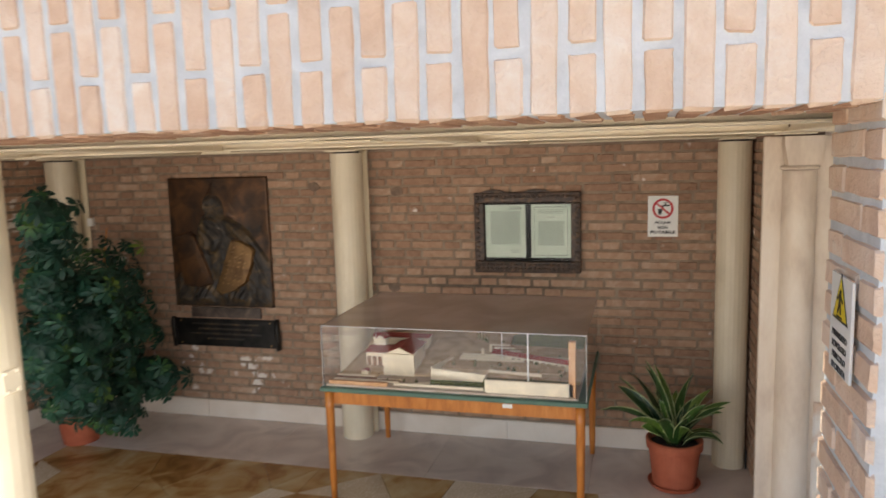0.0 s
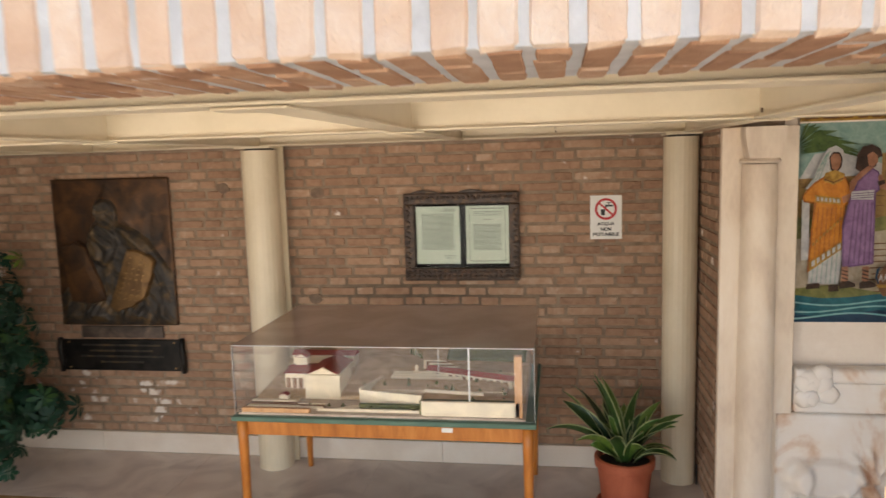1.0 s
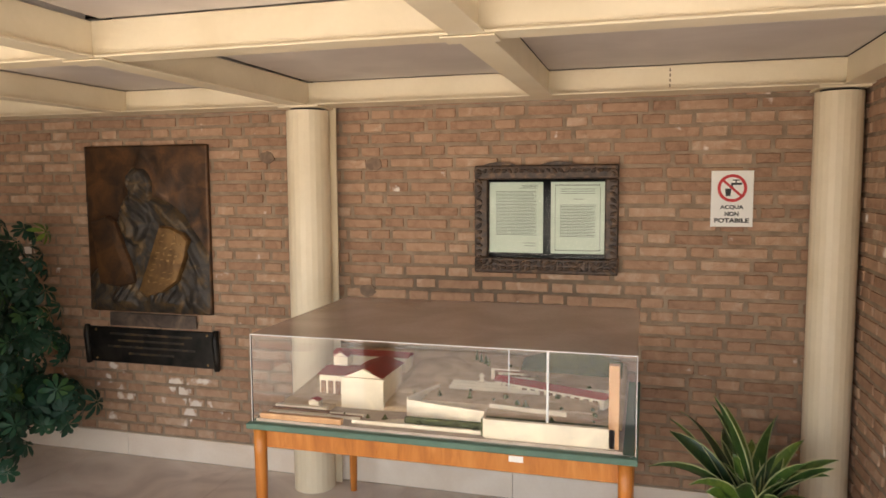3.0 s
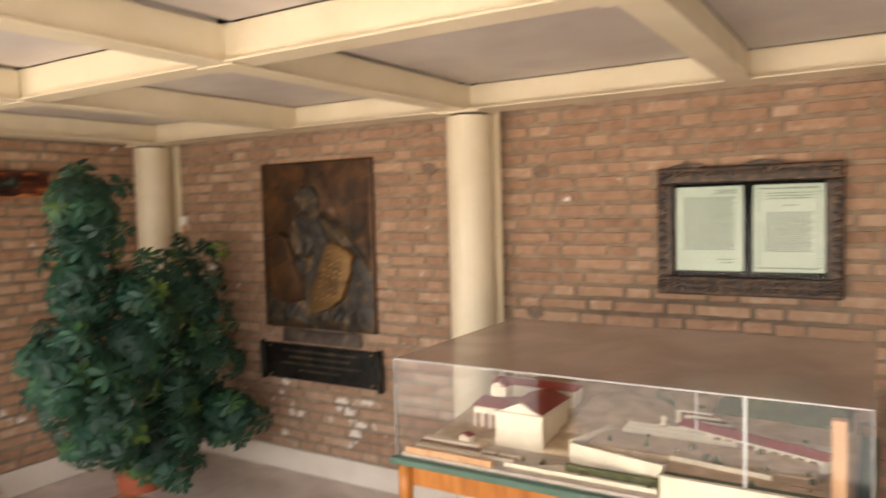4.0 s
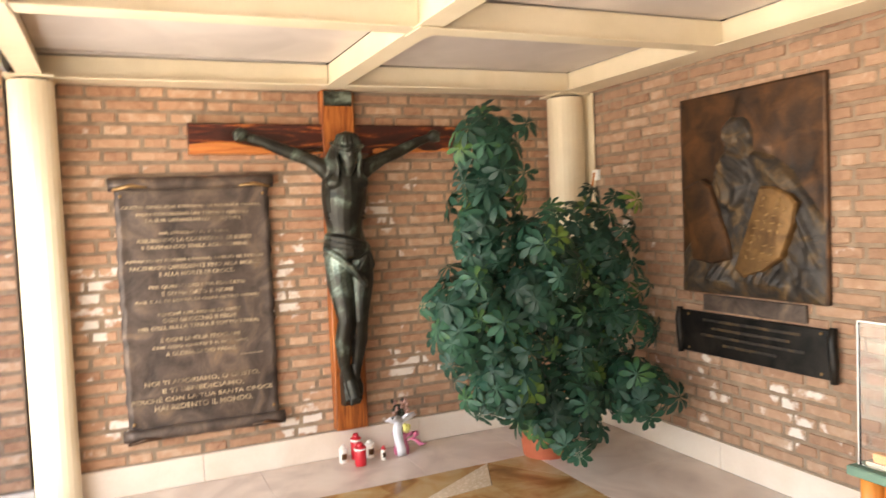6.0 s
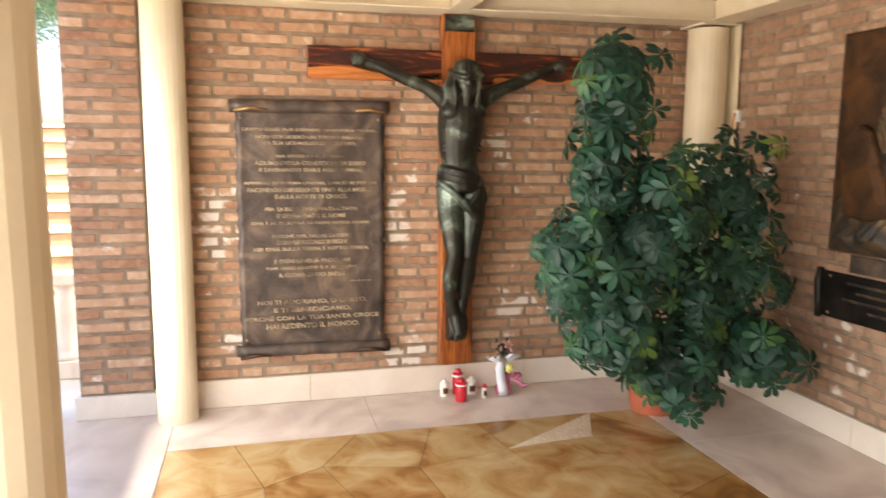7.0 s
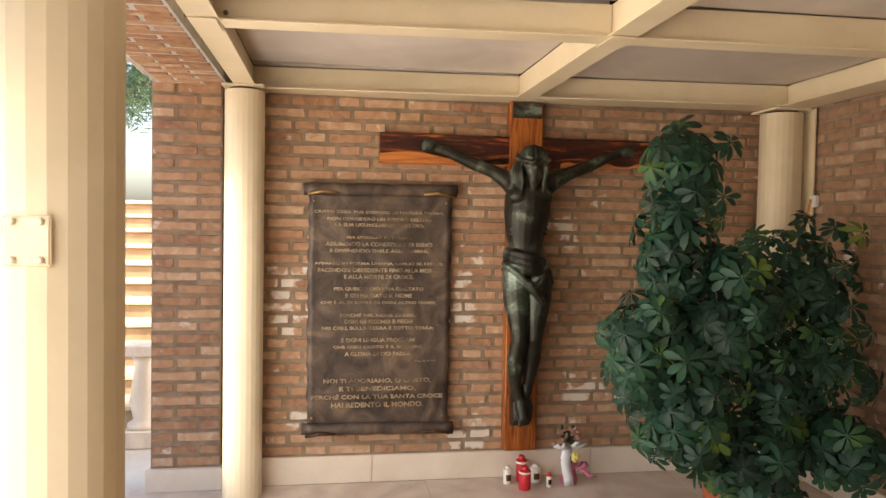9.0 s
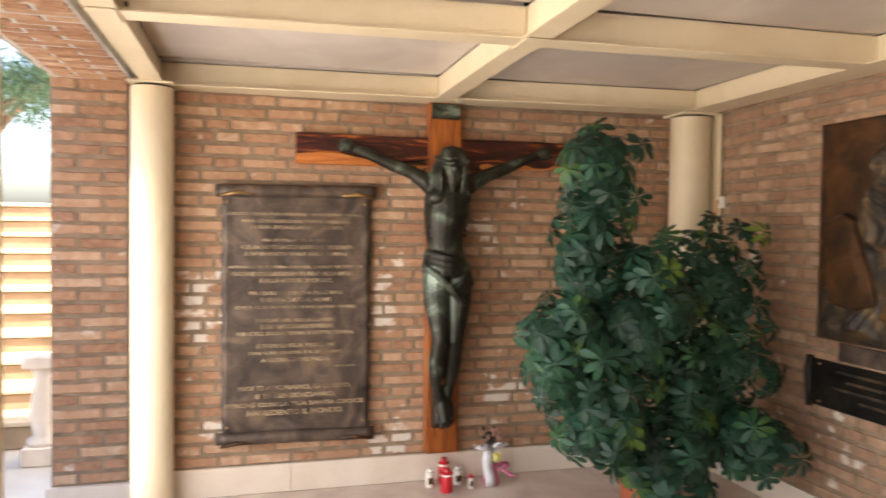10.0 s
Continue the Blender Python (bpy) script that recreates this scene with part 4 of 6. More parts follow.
for k in range(3):
    part("road_line", box(3.72, 4.45, -0.70 + 0.035 * k, -0.694 + 0.035 * k, 0.815, 0.832 + 0.004 * k), MODEL_WHITE, model)
for k in range(5):
    part("parked_block", box(3.02 + 0.05 * k, 3.045 + 0.05 * k, -1.035, -1.02, 0.757, 0.766), MODEL_WHITE if k % 2 else MODEL_BROWN, model)
for k in range(7):
    part("path_strip", box(3.45 + 0.02 * k, 3.98, -1.095 + 0.012 * k, -1.092 + 0.012 * k, 0.757, 0.7595), MODEL_WHITE, model)
for k in range(6):
    part("stair_run", box(3.88 + 0.02 * k, 4.02 + 0.02 * k, -0.50 - 0.012 * k, -0.49 - 0.012 * k, 0.80, 0.872 - 0.006 * k), MODEL_BROWN if k % 2 else MODEL_WHITE, model)
rng = random.Random(61)
for k in range(34):
    x, y = rng.uniform(3.5, 4.5), rng.uniform(-1.1, -0.3)
    bm = bmesh.new()
    bmesh.ops.create_icosphere(bm, subdivisions=1, radius=rng.uniform(0.006, 0.014))
    for v in bm.verts:
        v.co *= rng.uniform(0.7, 1.3)
    z = 0.832 if (3.66 < x < 4.42 and -0.94 < y < -0.74) else (0.83 if y < -0.95 and x > 3.98 else (0.765 if y < -0.93 else 0.785 + 0.1 * max(0, (y + 0.92) / 0.77) ** 2))
    part("shrub", bm, MODEL_GREEN, model).matrix_basis = pose(x, y, z)

SOCKET = (0.29, 1.67)
# old filled fixing holes and a small white socket on the back wall
PATCH = stone("grey_filler", [(0.2, srgb(112, 94, 80)), (0.8, srgb(142, 118, 100))], 20, 0.95, 0, 0.5, 150)
for x, z in ((2.397, 1.942), (3.083, 1.892), (3.036, 1.158)):
    bm = bmesh.new()
    rng = random.Random(int(x * 100))
    rim = [(0.05 * rng.uniform(0.85, 1.1) * math.cos(2 * math.pi * k / 24), 0.036 * rng.uniform(0.85, 1.1) * math.sin(2 * math.pi * k / 24)) for k in range(24)]
    prism([(x + a, z + b) for a, b in rim], -0.003, 0.01, bm)
    tagged(part("filler_patch", bm, PATCH), "dark grey mortar filler over an old hole", "wall patch", "filler patches", "structure")
tagged(part("wall_socket", box(SOCKET[0] - 0.03, SOCKET[0] + 0.03, -0.03, -0.001, SOCKET[1] - 0.035, SOCKET[1] + 0.035, 0.004), WHITE), "small white plastic box on the brick wall", "socket")
for k in range(4):
    tagged(part("beam_slot", box(4.695, 4.701, -0.1815, -0.179, 2.24 + 0.025 * k, 2.255 + 0.025 * k), RUST), "small rusty slot in the steel beam", "slot", "beam slots", "structure")
tagged(part("cable_stub", tube([(5.56, -0.20, 0.0), (5.56, -0.20, 0.10), (5.565, -0.18, 0.125)], 0.006, 6), BLACK), "black cable stub beside the column foot", "cable")

# ---- crucifix wall ----
cross = empty("wooden_cross", "red-brown cedar cross with a rough crossbar", "cross")
part("upright", box(0.004, 0.085, -1.808, -1.612, 0.178, 2.212, 0.006), CROSS_WOOD, cross)


def plank(y0, y1, za, zb, x0, x1, material, wob, seed):
    """A plank along y whose long edges wander."""
    rng = random.Random(seed)
    n = 22
    bm = bmesh.new()
    rows = []
    for i in range(n + 1):
        y = y0 + (y1 - y0) * i / n
        a, b = za(i / n) + rng.uniform(-wob, wob), zb(i / n) + rng.uniform(-wob, wob)
        rows.append([bm.verts.new(c) for c in ((x0, y, a), (x1 - 0.006, y, a), (x1, y, a + 0.006), (x1, y, b - 0.006), (x1 - 0.006, y, b), (x0, y, b))])
    for ra, rb in zip(rows, rows[1:]):
        for i in range(6):
            bm.faces.new((ra[i], ra[(i + 1) % 6], rb[(i + 1) % 6], rb[i]))
    bm.faces.new(rows[0][::-1])
    bm.faces.new(rows[-1])
    bmesh.ops.recalc_face_normals(bm, faces=bm.faces)
    return part("crossbar" if material is CROSS_DARK else "sapwood_edge", bm, material, cross)


plank(-2.555, -1.81, lambda f: 1.885 + 0.02 * math.sin(6 * f), lambda f: 2.008, 0.006, 0.078, CROSS_DARK, 0.002, 1)
plank(-2.555, -1.81, lambda f: 1.84, lambda f: 1.895 + 0.022 * math.sin(6 * f) - 0.035 * f, 0.006, 0.0805, CROSS_SAP, 0.002, 2)
plank(-1.62, -0.86, lambda f: 1.84 + 0.015 * f, lambda f: 2.008, 0.006, 0.078, CROSS_DARK, 0.002, 3)
plank(-1.5, -0.86, lambda f: 1.836 + 0.02 * f, lambda f: 1.852 + 0.025 * math.sin(9 * f + 1) ** 2, 0.006, 0.0805, CROSS_SAP, 0.002, 4)
title_plate = part("title_plate", box(0.085, 0.097, -1.797, -1.624, 2.118, 2.205, 0.003), VERDIGRIS, cross, "green-black bronze plate")
for k in range(3):
    part("title_letter", box(0.0965, 0.0985, -1.765 + 0.045 * k, -1.745 + 0.045 * k, 2.141, 2.181), VERDIGRIS, title_plate)

# bronze statue on the cross: one plain shape
bm = bmesh.new()


def blob(c, r, turn=0.0):
    geom = bmesh.ops.create_icosphere(bm, subdivisions=3, radius=1)["verts"]
    m = Matrix.Translation(c) @ Matrix.Rotation(turn, 4, "X") @ Matrix.Diagonal((*r, 1))
    for v in geom:
        v.co = m @ v.co


Y0 = -1.725
tube([(0.13, Y0 - 0.535, 1.925), (0.14, Y0 - 0.46, 1.905), (0.155, Y0 - 0.30, 1.838), (0.17, Y0 - 0.2, 1.80), (0.18, Y0 - 0.12, 1.752), (0.17, Y0 - 0.06, 1.70)], [0.024, 0.029, 0.037, 0.038, 0.052, 0.06], 12, bm)
tube([(0.13, Y0 + 0.575, 1.93), (0.14, Y0 + 0.50, 1.905), (0.15, Y0 + 0.35, 1.838), (0.16, Y0 + 0.25, 1.80), (0.17, Y0 + 0.15, 1.752), (0.17, Y0 + 0.08, 1.70)], [0.024, 0.029, 0.037, 0.038, 0.052, 0.06], 12, bm)
for side, ey in ((-1, Y0 - 0.565), (1, Y0 + 0.60)):
    blob((0.14, ey, 1.937), (0.032, 0.045, 0.04))
    for k in range(4):
        tube([(0.145, ey - 0.015 * side, 1.955 - 0.014 * k), (0.16, ey + 0.02 * side, 1.958 - 0.014 * k), (0.148, ey + 0.035 * side, 1.95 - 0.014 * k)], 0.011, 6, bm)
tube([(0.16, Y0 + 0.01, 1.74), (0.175, Y0 + 0.005, 1.66), (0.18, Y0, 1.57), (0.165, Y0 - 0.005, 1.47), (0.16, Y0, 1.38), (0.165, Y0 + 0.01, 1.30), (0.165, Y0 + 0.02, 1.22)], [0.105, 0.132, 0.132, 0.114, 0.102, 0.112, 0.11], 20, bm)
for sy in (-0.062, 0.062):
    blob((0.25, Y0 + sy, 1.66), (0.05, 0.065, 0.05))
for k in range(5):
    for sy in (-1, 1):
        tube([(0.295 - 0.012 * k, Y0 + sy * 0.02, 1.60 - 0.028 * k), (0.275 - 0.01 * k, Y0 + sy * 0.075, 1.585 - 0.03 * k), (0.215, Y0 + sy * 0.115, 1.565 - 0.03 * k)], 0.006, 6, bm)
tube([(0.2, Y0, 1.72), (0.235, Y0, 1.80), (0.245, Y0, 1.84)], [0.055, 0.05, 0.05], 12, bm)
blob((0.262, Y0 + 0.004, 1.862), (0.082, 0.076, 0.082))
blob((0.302, Y0 + 0.004, 1.808), (0.042, 0.048, 0.058))
tube([(0.31, Y0 + 0.004, 1.79), (0.315, Y0 + 0.002, 1.745), (0.298, Y0, 1.70)], [0.038, 0.032, 0.014], 10, bm)
tube([(0.338, Y0 + 0.004, 1.835), (0.348, Y0 + 0.004, 1.805)], [0.008, 0.012], 6, bm)
for k in range(22):
    a = 2 * math.pi * k / 22
    b = a + 0.5
    za, zb = 1.868 - 0.03 * math.cos(a), 1.868 - 0.03 * math.cos(b)
    tube([(0.262 + 0.086 * math.cos(a), Y0 + 0.004 + 0.082 * math.sin(a), za + 0.008 * math.sin(5 * a)), (0.262 + 0.094 * math.cos((a + b) / 2), Y0 + 0.004 + 0.09 * math.sin((a + b) / 2), (za + zb) / 2 + 0.006), (0.262 + 0.086 * math.cos(b), Y0 + 0.004 + 0.082 * math.sin(b), zb - 0.008)], 0.008, 6, bm)
    if k % 2:
        tube([(0.262 + 0.09 * math.cos(a), Y0 + 0.004 + 0.086 * math.sin(a), za), (0.262 + 0.116 * math.cos(a + 0.2), Y0 + 0.004 + 0.11 * math.sin(a + 0.2), za + 0.014)], [0.006, 0.004], 5, bm)
for k in range(9):
    a = -1.3 + 2.6 * k / 8
    tube([(0.262, Y0 + 0.004, 1.945), (0.262 + 0.06 * math.cos(a), Y0 + 0.004 + 0.06 * math.sin(a), 1.925), (0.262 + 0.084 * math.cos(a), Y0 + 0.004 + 0.08 * math.sin(a), 1.87)], [0.006, 0.009, 0.008], 6, bm)
for sy in (-1, 1):
    for k in range(5):
        tube([(0.285 - 0.022 * k, Y0 + sy * 0.066, 1.865), (0.305 - 0.024 * k, Y0 + sy * (0.07 + 0.008 * k), 1.79), (0.295 - 0.02 * k, Y0 + sy * (0.058 + 0.01 * k), 1.735), (0.29 - 0.016 * k, Y0 + sy * (0.064 + 0.012 * k), 1.665 - 0.012 * k)], [0.011, 0.014, 0.012, 0.005], 7, bm)
# legs
tube([(0.175, Y0 - 0.05, 1.22), (0.20, Y0 - 0.055, 1.08), (0.235, Y0 - 0.045, 0.93), (0.245, Y0 - 0.04, 0.86), (0.215, Y0 - 0.058, 0.74), (0.185, Y0 - 0.05, 0.60), (0.18, Y0 - 0.02, 0.50)], [0.085, 0.078, 0.058, 0.052, 0.05, 0.036, 0.032], 14, bm)
tube([(0.175, Y0 + 0.075, 1.22), (0.20, Y0 + 0.07, 1.08), (0.225, Y0 + 0.05, 0.93), (0.235, Y0 + 0.04, 0.86), (0.205, Y0 + 0.045, 0.74), (0.175, Y0 + 0.03, 0.60), (0.17, Y0 + 0.012, 0.50)], [0.085, 0.076, 0.056, 0.05, 0.046, 0.034, 0.03], 14, bm)
tube([(0.175, Y0 - 0.018, 0.52), (0.2, Y0 - 0.012, 0.46), (0.222, Y0 - 0.004, 0.395)], [0.034, 0.036, 0.03], 10, bm)
tube([(0.155, Y0 + 0.014, 0.51), (0.175, Y0 + 0.03, 0.46), (0.19, Y0 + 0.03, 0.41)], [0.035, 0.034, 0.026], 10, bm)
for k in range(5):
    tube([(0.228, Y0 - 0.03 + 0.013 * k, 0.405), (0.24, Y0 - 0.034 + 0.014 * k, 0.362 + 0.005 * k)], [0.010, 0.008], 6, bm)
# loincloth: twisted roll, two crossing folds, hanging ends
for k in range(5):
    z = 1.325 - 0.016 * k
    tube([(0.165 + (0.118 - 0.002 * k) * math.cos(a), Y0 + 0.005 + (0.114 + 0.003 * k) * math.sin(a), z - 0.03 * math.sin(a + 0.6 * k)) for a in [2 * math.pi * j / 18 for j in range(19)]], 0.017, 7, bm)
for k in range(7):
    tube([(0.19, Y0 - 0.135 + 0.01 * k, 1.29 - 0.01 * k), (0.265, Y0 - 0.08 + 0.022 * k, 1.24 - 0.022 * k), (0.285, Y0 + 0.0 + 0.012 * k, 1.17 - 0.016 * k), (0.262, Y0 + 0.045 + 0.006 * k, 1.10 - 0.008 * k)], [0.018, 0.018, 0.016, 0.01], 7, bm)
for k in range(5):
    tube([(0.19, Y0 + 0.122, 1.29 - 0.02 * k), (0.255, Y0 + 0.09, 1.22 - 0.02 * k), (0.275, Y0 + 0.04, 1.155 - 0.015 * k)], [0.018, 0.017, 0.012], 7, bm)
tube([(0.23, Y0 + 0.115, 1.25), (0.24, Y0 + 0.125, 1.18), (0.235, Y0 + 0.115, 1.12)], [0.02, 0.024, 0.012], 9, bm)
prism([(0.084, 0.335), (0.15, 0.345), (0.2, 0.385), (0.15, 0.52), (0.084, 0.54)], Y0 - 0.056, Y0 + 0.05, bm)
statue = tagged(part("bronze_statue", bm, VERDIGRIS, smooth=True), "green-black bronze crucified figure with a loincloth", "statue")
rem = statue.modifiers.new("fuse", "REMESH")
rem.mode, rem.voxel_size, rem.use_smooth_shade = "VOXEL", 0.006, True
sm = statue.modifiers.new("soften", "SMOOTH")
sm.factor, sm.iterations = 0.5, 2

# bronze tablet shaped like an unrolled scroll
tablet = empty("bronze_tablet", "dark bronze scroll tablet with raised Italian prayer text", "tablet")
TYM, TZ0, TZ1 = -2.541, 0.297, 1.72
rng = random.Random(5)
bm = bmesh.new()
n = 40
left = [(-0.406 + rng.uniform(-0.006, 0.006), TZ0 + (TZ1 - TZ0) * i / n) for i in range(n + 1)]
right = [(0.406 + rng.uniform(-0.006, 0.006), TZ0 + (TZ1 - TZ0) * i / n) for i in range(n + 1)]
m_cols = 24
grid = []
for i in range(n + 1):
    row = []
    for k in range(m_cols + 1):
        f = k / m_cols
        y = left[i][0] * (1 - f) + right[i][0] * f
        d = 0.03 + 0.006 * noise.noise(Vector((y * 4, i * 0.25, 3))) + (0.014 * rng.random() if k in (0, m_cols) else 0)
        row.append(bm.verts.new((d, TYM + y, left[i][1])))
    grid.append(row)
for i in range(n):
    for k in range(m_cols):
        bm.faces.new((grid[i][k], grid[i][k + 1], grid[i + 1][k + 1], grid[i + 1][k]))
rim = grid[0] + [r[-1] for r in grid[1:]] + grid[-1][-2::-1] + [r[0] for r in grid[-2:0:-1]]
back = [bm.verts.new((0.002, v.co.y, v.co.z)) for v in rim]
for a in range(len(rim)):
    b = (a + 1) % len(rim)
    bm.faces.new((rim[b], rim[a], back[a], back[b]))
bmesh.ops.recalc_face_normals(bm, faces=bm.faces)
scroll = part("sheet", bm, BRONZE, tablet, smooth=True)
for z, r, tilt in ((TZ1 - 0.035, 0.036, 0.004), (TZ0 + 0.025, 0.036, -0.006)):
    pts = [(0.045, TYM - 0.432 + 0.864 * k / 14, z + tilt * (k - 7) / 7 + rng.uniform(-0.003, 0.003)) for k in range(15)]
    part("rolled_edge", tube(pts, [r * rng.uniform(0.9, 1.06) for _ in pts], 14), BRONZE, tablet, smooth=True)
    for side in (-1, 1):
        part("torn_lip", tube([(0.075, TYM + side * 0.24, z - 0.02), (0.082, TYM + side * 0.32, z - 0.012), (0.075, TYM + side * 0.41, z - 0.03)], [0.006, 0.012, 0.008], 8), BRONZE_GOLD if z > 1 else BRONZE_BROWN, tablet, smooth=True)
for side in (-1, 1):
    for z in (TZ0 + 0.09, TZ1 - 0.1):
        part("stud", lathe([(0.009, 0), (0.008, 0.006), (0.003, 0.009)], 10), BRONZE_GOLD, scroll).matrix_basis = pose(0.034, TYM + side * 0.375, z, 0, 90, 0)
VERSES = (
    ("CRISTO GESÙ, PUR ESSENDO DI NATURA DIVINA,", 187, 455), ("NON CONSIDERÒ UN TESORO GELOSO", 210, 365), ("LA SUA UGUAGLIANZA CON DIO;", 233, 310),
    ("MA SPOGLIÒ SE STESSO,", 275, 230), ("ASSUMENDO LA CONDIZIONE DI SERVO", 299, 375), ("E DIVENENDO SIMILE AGLI UOMINI;", 323, 345),
    ("APPARSO IN FORMA UMANA, UMILIÒ SE STESSO", 366, 450), ("FACENDOSI OBBEDIENTE FINO ALLA MORTE", 390, 425), ("E ALLA MORTE DI CROCE.", 413, 245),
    ("PER QUESTO DIO L'HA ESALTATO", 456, 315), ("E GLI HA DATO IL NOME", 479, 235), ("CHE È AL DI SOPRA DI OGNI ALTRO NOME;", 503, 405),
    ("PERCHÉ NEL NOME DI GESÙ", 547, 270), ("OGNI GINOCCHIO SI PIEGHI", 570, 240), ("NEI CIELI, SULLA TERRA E SOTTO TERRA;", 594, 395),
    ("E OGNI LINGUA PROCLAMI", 635, 260), ("CHE GESÙ CRISTO È IL SIGNORE,", 659, 315), ("A GLORIA DI DIO PADRE.", 684, 235),
    ("(FIL. 2, 6-11)", 711, 75), ("NOI TI ADORIAMO, O CRISTO,", 780, 380), ("E TI BENEDICIAMO,", 808, 270), ("PERCHÉ CON LA TUA SANTA CROCE", 834, 465), ("HAI REDENTO IL MONDO.", 864, 325))
for text, row, wide in VERSES:
    z = TZ1 - (row / 1.96 - 45) * 0.00319
    shift = 0.27 if text[0] == "(" else 0.0
    cap = 0.029 if row > 760 else (0.012 if shift else 0.0225)
    line = lettering(text, wide * 0.00162, cap, LETTER, scroll, at(0.0375, TYM - 0.005 + shift, z, FACE_LEFT), 0.006, "verse", 0.02)
    tagged(line, kind="stuff")

# candles and flowers on the floor under the cross
WAX_RED, WAX_WHITE = plain("red_plastic", srgb(196, 40, 52), 0.35, vary=0.06), plain("white_plastic", srgb(232, 226, 216), 0.4, vary=0.04)


def grave_candle(x, y, r, h, body, cap, label, paper=False):
    c = empty("votive_candle", label, "candle", (x, y, 0), "votive candles")
    part("jar", lathe([(r * 0.92, 0), (r, 0.006), (r, h * 0.72), (r * 0.9, h * 0.76)], 20), body, c, smooth=True)
    part("lid", lathe([(r * 1.05, h * 0.76), (r * 1.05, h * 0.80), (r * 0.62, h * 0.86), (r * 0.5, h * 0.97), (r * 0.2, h)], 20), cap, c)
    if cap is WAX_RED and not paper:
        part("rim", lathe([(r * 1.07, h * 0.70), (r * 1.1, h * 0.73), (r * 1.07, h * 0.775)], 20), WAX_WHITE, c)
    if paper:
        part("picture_label", lathe([(r * 1.015, h * 0.2), (r * 1.015, h * 0.55)], 8, cap=False, arc=(-35, 35)), BRONZE_BROWN, c)
    return c


grave_candle(0.12, -1.79, 0.026, 0.105, WAX_WHITE, WAX_WHITE, "white votive candle with a small dark picture", True)
grave_candle(0.09, -1.70, 0.032, 0.155, WAX_RED, WAX_RED, "tall red votive candle with a white rim")
grave_candle(0.22, -1.715, 0.034, 0.135, WAX_RED, WAX_RED, "red votive candle with a white rim on the floor")
grave_candle(0.11, -1.62, 0.03, 0.105, WAX_WHITE, WAX_WHITE, "white votive candle behind the red ones", True)
grave_candle(0.20, -1.565, 0.017, 0.085, WAX_WHITE, WAX_RED, "small white votive candle with a red cap", True)

bouquet = empty("flower_bouquet", "wrapped dried flower bouquet with white and pink ribbons", "bouquet", (0.15, -1.43, 0))
TULLE = plain("white_ribbon", srgb(226, 226, 232), 0.5, vary=0.04)
PINK = plain("pink_wrap", srgb(206, 110, 144), 0.5, vary=0.1)
DRY = plain("dried_flower", srgb(178, 138, 124), 0.9, vary=0.3)
LEAF_DRY = plain("dark_foliage", srgb(48, 50, 38), 0.8, vary=0.3)
YEL = plain("yellow_flower", srgb(214, 206, 120), 0.7)
part("wrap", lathe([(0.045, 0), (0.05, 0.02), (0.035, 0.09), (0.055, 0.13)], 14, cap=False), PINK, bouquet)
part("stems", tube([(0, 0, 0.02), (0, 0, 0.2), (0.01, -0.02, 0.3)], [0.018, 0.014, 0.026], 8), LEAF_DRY, bouquet)


def ribbon(points, w, material):
    bm = bmesh.new()
    prev = None
    for p in points:
        a, b = bm.verts.new((p[0], p[1] - w / 2, p[2])), bm.verts.new((p[0] + 0.006, p[1] + w / 2, p[2] + 0.004))
        if prev:
            bm.faces.new((prev[0], prev[1], b, a))
        prev = (a, b)
    ob = part("ribbon", bm, material, bouquet, smooth=True)
    so = ob.modifiers.new("thick", "SOLIDIFY")
    so.thickness = 0.002
    return ob


ribbon([(0.05, -0.03, 0.22), (0.07, -0.05, 0.17), (0.05, -0.035, 0.10), (0.075, -0.03, 0.05), (0.06, -0.02, 0.003)], 0.055, TULLE)
ribbon([(0.05, -0.02, 0.21), (0.085, -0.07, 0.26), (0.06, -0.095, 0.235), (0.05, -0.03, 0.205)], 0.055, TULLE)
ribbon([(0.05, -0.02, 0.21), (0.085, 0.03, 0.265), (0.06, 0.055, 0.24), (0.05, -0.01, 0.205)], 0.055, TULLE)
ribbon([(0.05, 0.04, 0.10), (0.075, 0.07, 0.09), (0.07, 0.11, 0.05), (0.08, 0.125, 0.06)], 0.03, PINK)
ribbon([(0.05, 0.03, 0.11), (0.08, 0.055, 0.15), (0.07, 0.075, 0.12), (0.05, 0.035, 0.09)], 0.035, PINK)
rng = random.Random(4)
for k in range(42):
    bm = bmesh.new()
    bmesh.ops.create_icosphere(bm, subdivisions=1, radius=rng.uniform(0.008, 0.015))
    for v in bm.verts:
        v.co *= rng.uniform(0.7, 1.3)
    part("blossom", bm, DRY if k % 5 else LEAF_DRY, bouquet).matrix_basis = pose(rng.uniform(-0.03, 0.05), rng.uniform(-0.065, 0.045), rng.uniform(0.25, 0.335))
for k in range(6):
    bm = bmesh.new()
    bmesh.ops.create_icosphere(bm, subdivisions=1, radius=0.018)
    part("blossom", bm, YEL, bouquet).matrix_basis = pose(0.06 + rng.uniform(0, 0.02), 0.02 + rng.uniform(-0.02, 0.02), 0.17 + rng.uniform(-0.03, 0.03))

